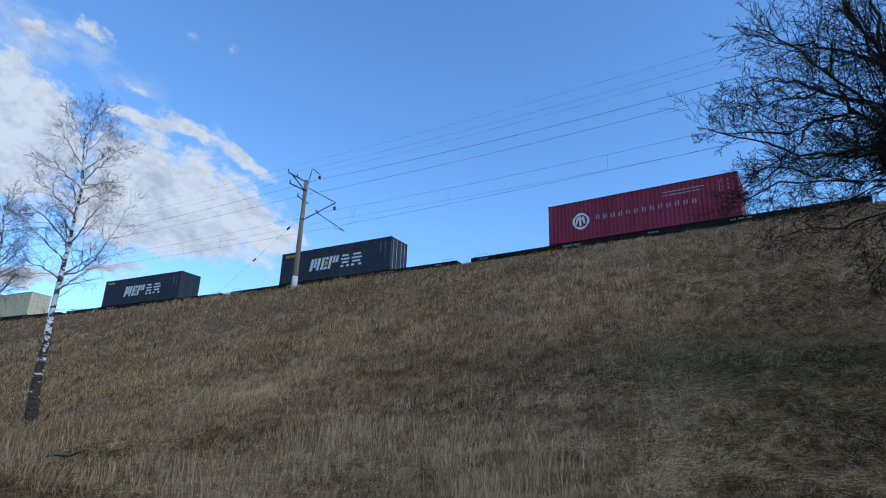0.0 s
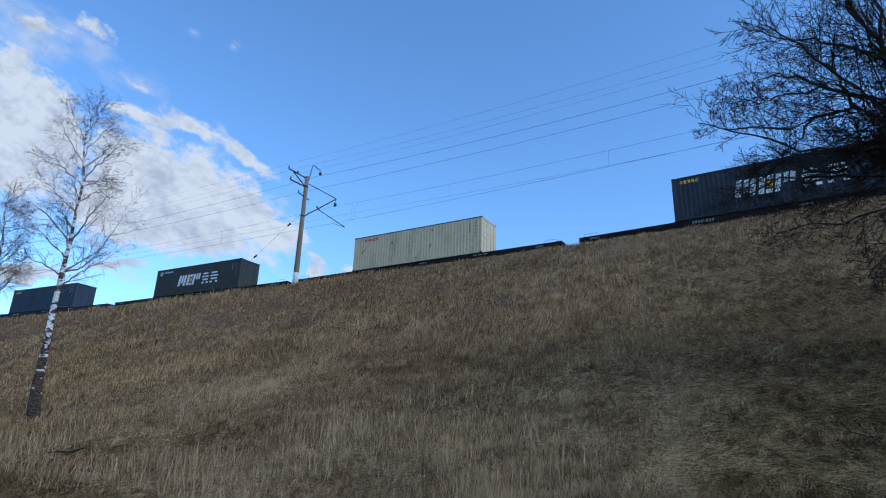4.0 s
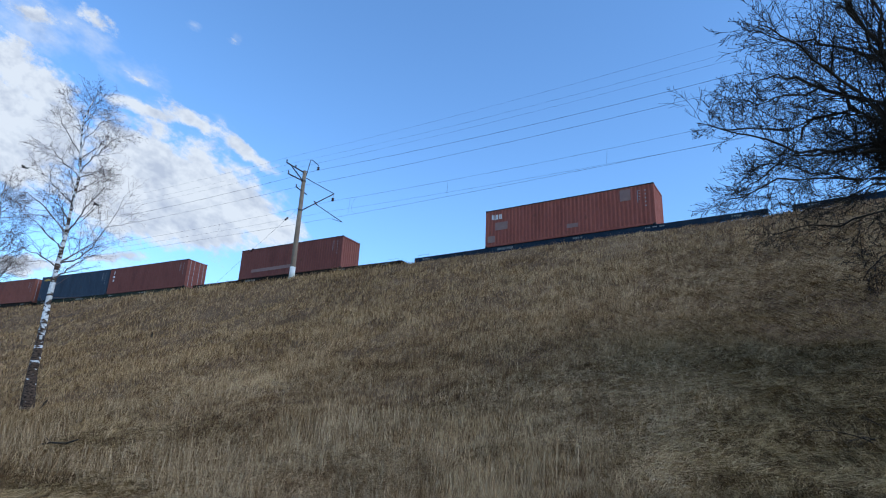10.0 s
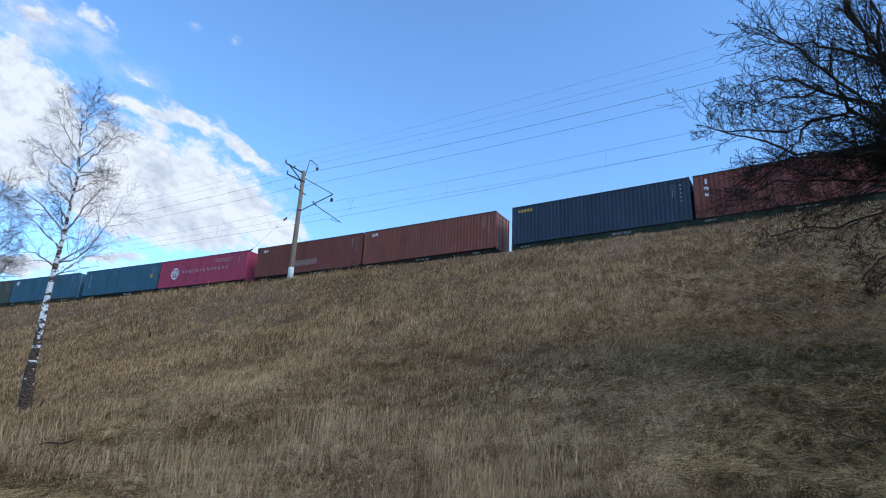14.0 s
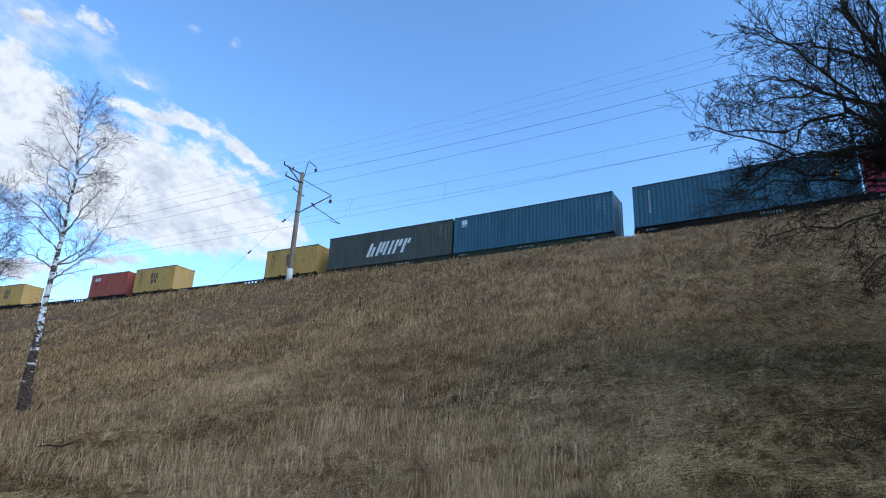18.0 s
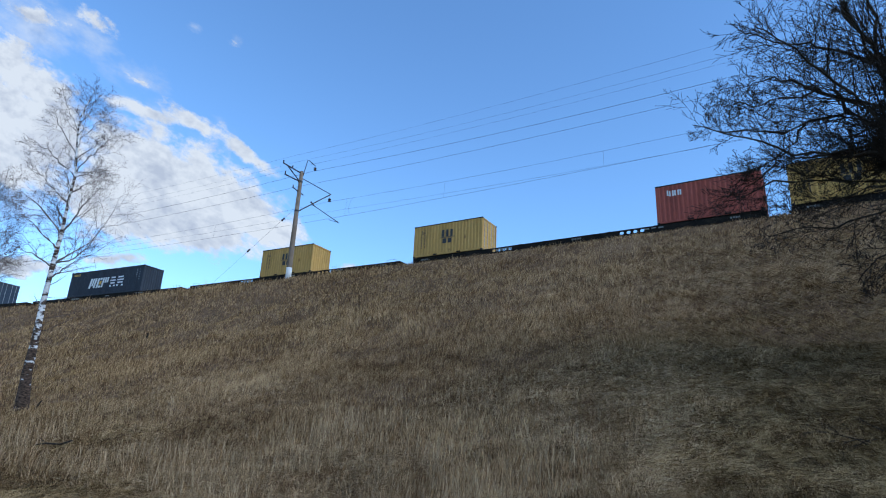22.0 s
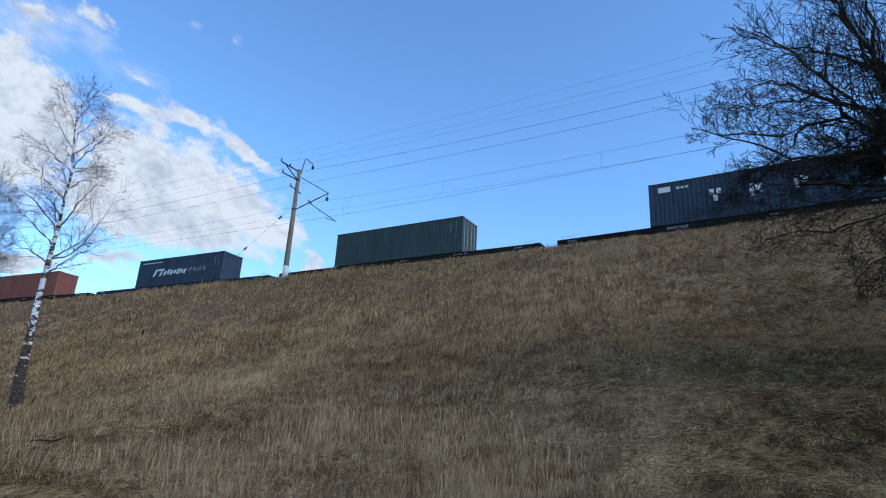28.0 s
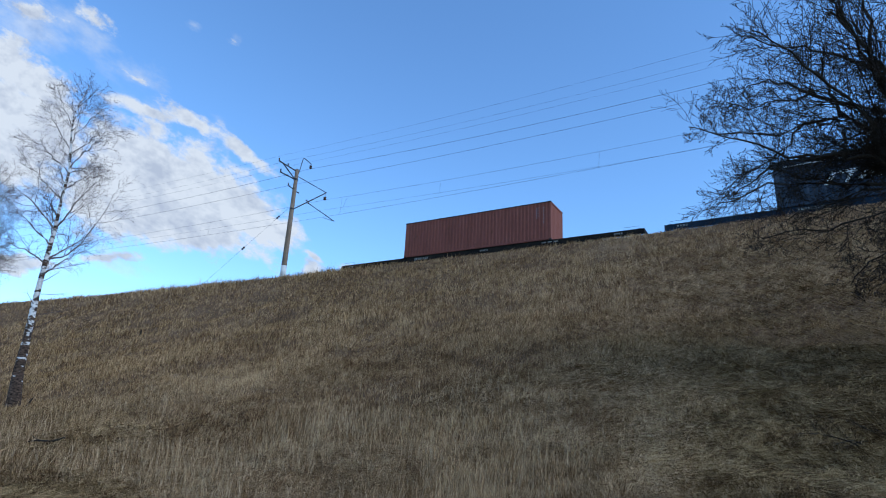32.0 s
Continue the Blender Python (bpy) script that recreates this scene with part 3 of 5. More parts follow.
def marks(c, name, bars, mat, label):
    """Painted marks on the near side: bars of (x0, z0, x1, z1, width), each a thin raised plate."""
    sh = Shape()
    y1 = -WIDTH / 2 + 0.0105
    y0 = y1 - 0.007
    for a, b, d, e, w in bars:
        if abs(d - a) >= abs(e - b):
            o = [(a, b - w / 2), (d, e - w / 2), (d, e + w / 2), (a, b + w / 2)]
        else:
            o = [(a - w / 2, b), (a + w / 2, b), (d + w / 2, e), (d - w / 2, e)]
        sh.prism(o, "y", y0, y1)
    ob = part(name, sh, mat, c, label)
    return tagged(ob, kind="stuff") if len(bars) > 1 else ob


def block_row(x, z, n, w, h, gap, lean=0.0, seed=1, stroke=0.0):
    """A row of plain upright bars of uneven height; x from the rear end."""
    rng, out = random.Random(seed), []
    for k in range(n):
        a = x + k * (w + gap)
        for f in (0.25, 0.75):
            low, high = rng.choice(((0, 1), (0, 0.8), (0.2, 1), (0.1, 0.9)))
            out.append((a + w * f, z + h * low, a + w * f, z + h * high, stroke or w * 0.36))
    return out


def ring(x, z, r, n=20, w=0.1):
    p = [(x + r * math.cos(2 * math.pi * k / n), z + r * math.sin(2 * math.pi * k / n)) for k in range(n + 1)]
    return [(*a, *b, w) for a, b in zip(p, p[1:])]


C_NAVY = paint("navy_paint", (0.027, 0.032, 0.043))
C_NAVY_BLUE = paint("deep_blue_paint", (0.03, 0.043, 0.066))
C_SLATE = paint("slate_paint", (0.036, 0.039, 0.037))
C_MAGENTA = paint("crimson_paint", (0.2, 0.02, 0.045))
C_PINK = paint("magenta_paint", (0.34, 0.045, 0.088))
C_WHITE = paint("dirty_white_paint", (0.56, 0.45, 0.285), 0.75, 0.6)
C_ORANGE = paint("orange_red_paint", (0.25, 0.07, 0.045), 0.4)
C_BROWN = paint("brown_red_paint", (0.165, 0.05, 0.036), 0.4)
C_RUST = paint("rusty_brown_paint", (0.195, 0.063, 0.042), 0.5)
C_TEAL = paint("steel_blue_paint", (0.045, 0.105, 0.15))
C_GREY = paint("dark_grey_paint", (0.068, 0.071, 0.06))
C_YELLOW = paint("ochre_yellow_paint", (0.46, 0.275, 0.075), 0.5)
C_RED = paint("red_paint", (0.3, 0.075, 0.05), 0.4)
C_GREEN = paint("dark_green_paint", (0.04, 0.056, 0.053))
H, S = 2.896, 2.591


def blocks(c, cells, mat, label, z0, z1, lean=0.25):
    """Plain slanted blocks, each a part: cells of (x0, x1)."""
    y1 = -WIDTH / 2 + 0.0105
    for k, (x0, x1, *span) in enumerate(cells):
        a, b = span or (z0, z1)
        la, lb = lean * (a - z0) / (z1 - z0), lean * (b - z0) / (z1 - z0)
        sh = Shape().prism([(x0 + la, a), (x1 + la, a), (x1 + lb, b), (x0 + lb, b)], "y", y1 - 0.007, y1)
        part("emblem_block", sh, mat, c, label)


def ocean_logo(c):
    """A row of slanted white blocks with a small yellow one, then two stacks of bars."""
    blocks(c, ((-2.6, -2.28), (-2.18, -1.93, 1.1, 1.95), (-1.83, -1.53), (-1.35, -1.05), (-0.95, -0.62, 0.85, 1.08), (-0.95, -0.62, 1.7, 1.95), (-0.5, -0.22), (-0.1, 0.14, 1.35, 1.95), (0.24, 0.5, 1.35, 1.95)),
           M_MARK_WHITE, "slanted white emblem block", 0.85, 1.95, 0.2)
    blocks(c, ((-0.95, -0.62, 1.2, 1.58),), M_MARK_YELLOW, "small yellow emblem block", 0.85, 1.95, 0.2)
    for x0, x1 in ((0.95, 1.85), (2.1, 3.15)):
        blocks(c, ((x0 + 0.1, x1 - 0.1, 1.76, 1.92), (x0, x1, 1.45, 1.6), (x0 + 0.1, x1 - 0.1, 1.14, 1.3), (x0, x0 + 0.3, 0.82, 1.0), (x1 - 0.3, x1, 0.82, 1.0)), M_MARK_WHITE, "white emblem bar", 0.85, 1.95, 0.0)


def codes(c, L, mat=None, h=H):
    """Small faint code marks near the front end: one upright line and a column of dots."""
    x = L / 2 - 1.05
    line = [(x, h - 0.4, x, h - 1.25, 0.03)]
    dots = [(x + 0.5, h - 0.4 - 0.27 * j, x + 0.5, h - 0.5 - 0.27 * j, 0.07) for j in range(5)]
    marks(c, "code_bars", line + dots + [(x + 0.12, h - 0.4 - 0.2 * j, x + 0.12, h - 0.46 - 0.2 * j, 0.05) for j in range(4)], mat or M_MARK_FAINT, "column of small faint code marks")


def owner_bars(c, x, z, n, mat, w=0.17, h=0.24, label="short row of coloured owner blocks"):
    marks(c, "owner_bars", block_row(x, z, n, w, h, 0.06, 0.0, n * 7 + 3), mat, label)


def freight_logo(c):
    """White disc with a broken pattern and a long row of small white strokes."""
    r = [(-3.7, 1.45, -3.71, 1.451, 0.02)] + ring(-3.75, 1.4, 0.52, 20, 0.16)
    r += [(-4.1, 1.2, -3.95, 1.7, 0.14), (-3.8, 1.05, -3.8, 1.75, 0.14), (-3.5, 1.2, -3.6, 1.7, 0.14), (-4.0, 1.55, -3.5, 1.55, 0.1)]
    marks(c, "round_emblem", r, M_MARK_WHITE, "round white emblem")
    marks(c, "stroke_row", block_row(-2.75, 1.3, 13, 0.34, 0.36, 0.17, 0.0, 5, 0.07), M_MARK_FAINT, "long row of small pale strokes")
    marks(c, "stroke_row", [(1.7, 2.35, 4.2, 2.35, 0.05), (1.7, 2.13, 4.0, 2.13, 0.05)], M_MARK_FAINT, "two thin white lines")


CARGO = []                                    # container, wagon number, place on the wagon


def load(wagon, x, size, h, mat, label, doors=True):
    c = make_container(size, h, mat, label, doors)
    CARGO.append((c, wagon, x, h))
    return c


def ocean(wagon, mat, doors=True, yellow=True):
    c = load(wagon, 0, 40, H, mat, "dark navy corrugated steel container with a large white emblem", doors)
    ocean_logo(c)
    codes(c, 12.19)
    if yellow:
        owner_bars(c, -5.6, 2.42, 5, M_MARK_YELLOW)
    else:
        owner_bars(c, -4.9, 2.45, 7, M_MARK_WHITE, 0.13, 0.15)
        marks(c, "small_emblem", ring(-5.35, 2.45, 0.17, 10, 0.14), M_MARK_WHITE, "small white round emblem")
    return c


PAIR = 6.2                                    # half the spacing of two long containers on one wagon
c = load(0, 0, 40, H, C_MAGENTA, "crimson corrugated steel container with white disc and strokes", False)
freight_logo(c), codes(c, 12.19)
ocean(1, C_NAVY, True), ocean(2, C_NAVY, False)
c = load(3, 0, 40, H, C_WHITE, "dirty white corrugated container with rust streaks", True)
owner_bars(c, -5.0, 2.4, 4, M_MARK_RED, 0.3, 0.24), codes(c, 12.19, M_MARK_BLACK)
ocean(4, C_SLATE, False, False)
c = load(5, 0, 40, H, C_NAVY_BLUE, "dark blue corrugated steel container", False)
owner_bars(c, -5.6, 2.36, 5, M_MARK_YELLOW), codes(c, 12.19)
c = load(6, 0, 40, H, C_ORANGE, "faded orange-red corrugated container", False)
owner_bars(c, -5.6, 2.1, 3, M_MARK_WHITE, 0.24, 0.46), codes(c, 12.19)
marks(c, "repair_patch", [(-5.3, 1.55, -4.3, 1.55, 0.6), (-5.9, 0.6, -5.3, 0.6, 0.5), (3.9, 2.3, 4.6, 2.3, 0.8), (0.2, 0.75, 1.0, 0.75, 0.3)], M_GREY_PATCH, "faded repaired patch")
c = load(7, 0, 40, H, C_BROWN, "brown-red corrugated steel container", False)
marks(c, "repair_patch", [(-4.5, 0.7, 0.5, 0.75, 0.3)], M_GREY_PATCH, "faded repaired patch"), codes(c, 12.19)
c = load(8, PAIR, 40, H, C_BROWN, "brown-red corrugated steel container with a white vertical mark", True)
codes(c, 12.19)
blocks(c, ((-5.42, -5.3, 2.2, 2.55), (-5.5, -5.22, 1.8, 2.02), (-5.47, -5.26, 1.4, 1.62)), M_MARK_WHITE, "upright white owner block", 1.35, 2.55, 0.0)
c = load(8, -PAIR, 40, H, C_NAVY_BLUE, "dark blue corrugated steel container", False)
owner_bars(c, -5.6, 2.36, 5, M_MARK_YELLOW), codes(c, 12.19)
c = load(9, PAIR, 40, H, C_RUST, "rusty brown corrugated steel container", True)
codes(c, 12.19), owner_bars(c, -5.3, 2.3, 2, M_MARK_WHITE, 0.26, 0.3)
c = load(9, -PAIR, 40, H, C_BROWN, "brown-red corrugated container with a faded patch", True)
codes(c, 12.19), owner_bars(c, -5.3, 2.3, 2, M_MARK_WHITE, 0.26, 0.3)
marks(c, "repair_patch", [(-1.5, 0.9, 1.3, 0.9, 0.5)], M_GREY_PATCH, "faded repaired patch")
c = load(10, PAIR, 40, H, C_PINK, "magenta corrugated steel container with white disc and strokes", False)
freight_logo(c), codes(c, 12.19)
c = load(10, -PAIR, 40, H, C_TEAL, "steel-blue corrugated steel container", True)
codes(c, 12.19)
marks(c, "code_bars", [(-5.05, 2.45 - 0.16 * k, -5.05, 2.35 - 0.16 * k, 0.13) for k in range(10)], M_MARK_FAINT, "column of small faint marks")
marks(c, "warning_mark", [(4.85, 1.62, 5.2, 1.62, 0.13), (4.85, 1.42, 5.2, 1.42, 0.13)], M_MARK_YELLOW, "two small orange plates")
c = load(11, PAIR, 40, H, C_TEAL, "steel-blue corrugated container with a small white emblem", True)
codes(c, 12.19), marks(c, "small_emblem", [(-5.45, 2.4, -4.97, 2.4, 0.36), (-5.45, 2.1, -4.97, 2.1, 0.07)], M_MARK_WHITE, "small white square emblem")
c = load(11, -PAIR, 40, H, C_GREY, "dark grey corrugated container with a large slanted white emblem", True)
codes(c, 12.19)
blocks(c, ((-2.0, -1.72), (-1.6, -1.35, 0.72, 1.5), (-1.1, -0.84), (-0.74, -0.5, 0.95, 1.85), (-0.38, -0.14), (0.12, 0.36), (0.58, 0.82), (0.92, 1.2, 1.3, 1.85), (1.38, 1.64), (1.72, 1.95, 1.45, 1.85)), M_MARK_WHITE, "slanted white emblem block", 0.72, 1.85, 0.45)


def yellow_box(wagon, x, doors):
    c = load(wagon, x, 20, S, C_YELLOW, "ochre yellow short container with a black emblem", doors)
    blocks(c, ((-0.48, -0.27, 1.42, 1.98), (-0.1, 0.1, 1.42, 1.98), (0.27, 0.48, 1.42, 1.98), (-0.4, -0.06, 0.9, 1.28), (0.08, 0.4, 0.9, 1.28)), M_MARK_BLACK, "black emblem block", 0.9, 1.98, 0.0)
    marks(c, "emblem_line", [(-0.6, 1.37, 0.66, 1.37, 0.05)], M_MARK_BLACK, "thin black line under the emblem")
    marks(c, "code_bars", [(x, 2.2 - 0.13 * k, x, 2.13 - 0.13 * k, 0.07) for x in (-2.3, -2.02) for k in range(12)], M_MARK_BLACK, "two columns of small dark code bars")
    return c


EDGE = 9.27
yellow_box(12, EDGE, False), yellow_box(12, -EDGE, True)
c = load(13, EDGE, 20, S, C_RED, "red short container with white owner blocks", False)
owner_bars(c, -2.35, 1.78, 3, M_MARK_WHITE, 0.26, 0.46)
yellow_box(13, -EDGE, True), yellow_box(14, 0, False)
ocean(15, C_NAVY, False)
c = load(16, 0, 40, H, C_NAVY_BLUE, "dark blue corrugated container with three white emblem blocks", True)
codes(c, 12.19)
blocks(c, ((-2.5, -2.25, 1.6, 1.95), (-2.1, -1.85, 1.6, 1.95), (-2.3, -2.05, 1.15, 1.55), (-0.3, -0.08, 1.15, 1.95), (0.0, 0.35, 1.3, 1.8), (2.0, 2.22, 1.15, 1.95), (2.3, 2.65, 1.5, 1.95)), M_MARK_WHITE, "white emblem block", 1.15, 1.95, 0.0)
marks(c, "small_emblem", [(-5.5, 2.4, -4.75, 2.4, 0.36)], M_MARK_WHITE, "small white plate")
owner_bars(c, -4.4, 2.32, 3, M_MARK_WHITE, 0.2, 0.2)
c = load(17, 0, 40, H, C_GREEN, "dark green corrugated steel container", True)
codes(c, 12.19)
c = load(18, 0, 40, H, C_NAVY_BLUE, "dark blue corrugated container with a slanted white emblem row", False)
blocks(c, ((-3.7, -3.4), (-3.3, -2.4, 1.55, 1.75), (-2.75, -2.5, 1.0, 1.5)) + tuple((-2.2 + 0.48 * k, -1.88 + 0.48 * k, 1.05 + 0.1 * (k % 2), 1.5 + 0.12 * (k % 3 == 1)) for k in range(7)), M_MARK_WHITE, "slanted white emblem block", 1.0, 1.75, 0.4)
marks(c, "stroke_row", block_row(1.5, 1.15, 4, 0.5, 0.5, 0.15, 0.0, 8, 0.1), M_MARK_FAINT, "white strokes")
marks(c, "code_bars", [(-5.5, 2.5, -2.5, 2.5, 0.08)], M_MARK_WHITE, "thin white line")
codes(c, 12.19)
c = load(19, 0, 40, H, C_RUST, "rusty red corrugated steel container", False)
codes(c, 12.19)


# ---- wagons ----
PITCH, HALF = 25.9, 12.25


def make_wagon(mat, label, holes=False):
    """A long flat container wagon; origin on its deck's middle, front towards +x."""
    w = thing("flat_wagon", label, "wagon", None, "wagons of the train")
    for y in (-1, 1):
        def sill():
            sh = Shape()
            if holes:
                # a sill with a row of openings beside each end load
                sh.box(-HALF, HALF, min(y * 1.16, y * 1.22), max(y * 1.16, y * 1.22), -0.12, -0.03)
                sh.box(-HALF, HALF, min(y * 1.16, y * 1.22), max(y * 1.16, y * 1.22), -0.5, -0.33)
                x = -HALF
                gaps = [(a + k * 0.43, a + k * 0.43 + 0.26) for a in (-5.4, 3.85) for k in range(4)]
                for g0, g1 in gaps + [(HALF, HALF)]:
                    sh.box(x, g0, min(y * 1.17, y * 1.2), max(y * 1.17, y * 1.2), -0.33, -0.12)
                    x = g1
                    if g1 > g0:
                        for cx, sx in ((g0, 0.07), (g1, -0.07)):
                            for cz, sz in ((-0.33, 0.06), (-0.12, -0.06)):
                                tri = [(cx, cz), (cx + sx, cz), (cx, cz + sz)]
                                sh.prism(tri if sx * sz > 0 else tri[::-1], "y", y * 1.17, y * 1.2)
            else:
                outline = [(-HALF, -0.03), (-HALF, -0.42), (-HALF + 2.5, -0.44), (-5.5, -0.55), (5.5, -0.55), (HALF - 2.5, -0.44), (HALF, -0.42), (HALF, -0.03)]
                sh.prism(outline, "y", y * 1.17, y * 1.2)
                sh.box(-HALF, HALF, min(y * 1.1, y * 1.23), max(y * 1.1, y * 1.23), -0.055, -0.03)
                sh.box(-5.5, 5.5, min(y * 1.1, y * 1.23), max(y * 1.1, y * 1.23), -0.57, -0.55)
                for k in range(-10, 11):
                    sh.box(k * 1.1 - 0.02, k * 1.1 + 0.02, min(y * 1.17, y * 1.225), max(y * 1.17, y * 1.225), -0.3, -0.055)
            return sh
        part("side_sill", shared(("side_sill", y, holes), sill), mat, w)
    part("centre_sill", shared(("centre_sill", holes), lambda: Shape().box(-HALF, HALF, -0.2, 0.2, -0.45, -0.1, 0.02)), mat, w)
    for way in (-1, 1):
        x = way * HALF
        part("end_beam", shared(("end_beam", way), lambda: Shape().box(min(x, x + way * 0.09), max(x, x + way * 0.09), -1.25, 1.25, -0.38, -0.03, 0.015)), mat, w)
        part("coupler", shared(("coupler", way), lambda: Shape().box(min(x, x + way * 0.56), max(x, x + way * 0.56), -0.1, 0.1, -0.42, -0.22, 0.03).box(min(x + way * 0.45, x + way * 0.68), max(x + way * 0.45, x + way * 0.68), -0.22, 0.16, -0.45, -0.18)), M_STEEL, w)
        part("hand_brake_rail", shared(("hand_brake_rail", way), lambda: Shape().tube([(x - way * 0.25, -1.21, -0.03), (x - way * 0.25, -1.21, 0.16), (x - way * 1.2, -1.21, 0.16), (x - way * 1.2, -1.21, -0.03)], 0.008, 5)), M_STEEL, w)
    for k in range(-4, 5):
        part("cross_beam", shared(("cross_beam",), lambda: Shape().box(-0.09, 0.09, -1.165, 1.165, -0.3, -0.06, 0.02)), mat, w, at=(k * 2.9, 0, 0))
    for k in (-12.05, -6.15, -3.2, 3.2, 6.15, 12.05):
        for y in (-1.1, 1.1):
            part("load_stop", shared(("load_stop",), lambda: Shape().box(-0.12, 0.12, -0.09, 0.09, -0.03, 0.0)), M_STEEL, w, at=(k * 0.995, y, 0))
    def stencils():
        sh = Shape()
        for x0, count, w, h in ((-11.6, 4, 0.12, 0.1), (-5.1, 8, 0.11, 0.16), (0.6, 6, 0.08, 0.1), (5.4, 3, 0.3, 0.07), (10.4, 4, 0.1, 0.1)):
            for k in range(count):
                sh.box(x0 + k * w * 1.45, x0 + k * w * 1.45 + w, -1.214, -1.2, -0.15 - h + 0.02 * (k % 3 == 1), -0.13)
        return sh
    tagged(part("stencilled_bars", shared(("stencilled_bars",), stencils), M_STENCIL, w, "plain pale stencilled bars"), kind="stuff")
    for way in (-1, 1):
        b = part("bogie", shared(("bogie",), lambda: Shape().prism([(-1.25, -0.95), (-1.25, -0.7), (-0.5, -0.5), (0.5, -0.5), (1.25, -0.7), (1.25, -0.95), (0.7, -0.95), (0.35, -0.75), (-0.35, -0.75), (-0.7, -0.95)], "y", -1.12, -0.98)
                 .prism([(-1.25, -0.95), (-1.25, -0.7), (-0.5, -0.5), (0.5, -0.5), (1.25, -0.7), (1.25, -0.95), (0.7, -0.95), (0.35, -0.75), (-0.35, -0.75), (-0.7, -0.95)], "y", 0.98, 1.12).box(-0.2, 0.2, -0.98, 0.98, -0.72, -0.5)), M_STEEL, w, at=(way * 9.3, 0, 0))
        for x in (-0.925, 0.925):
            def wheels():
                sh = Shape().tube([(0, -0.98, 0), (0, 0.98, 0)], 0.08, 8)
                for y in (-0.8, 0.8):
                    out = 1 if y > 0 else -1
                    sh.tube([(0, y - out * 0.075, 0), (0, y - out * 0.045, 0), (0, y + out * 0.05, 0)], (0.505, 0.475, 0.47), 24)
                return sh
            part("wheelset", shared(("wheelset",), wheels), M_WHEEL, b, at=(x, 0, -0.825))
    return w


M_STENCIL = material("stencil_paint", ((0.05, 0.05, 0.048), (0.3, 0.3, 0.28)), scale=5, rough=0.8)
WAGONS = []
for n in range(20):
    if n in (5, 6, 18):
        WAGONS.append(make_wagon(M_STEEL_BLUE, "long flat container wagon of worn blue steel"))
    elif n in (12, 13, 14):
        WAGONS.append(make_wagon(M_STEEL, "long flat container wagon of dark steel with pierced sills", True))
    elif n in (8, 11):
        WAGONS.append(make_wagon(M_STEEL_GREEN, "long flat container wagon of dull green steel"))
    else:
        WAGONS.append(make_wagon(M_STEEL, "long flat container wagon of dark dusty steel"))


# ---- clouds: a far backdrop that drifts slowly ----
FAR = 3500.0
PX = FAR * math.tan(radians(73.1 / 2)) / 784
CLOUD_POSE = aim(-0.4, 17.9, 2.9)


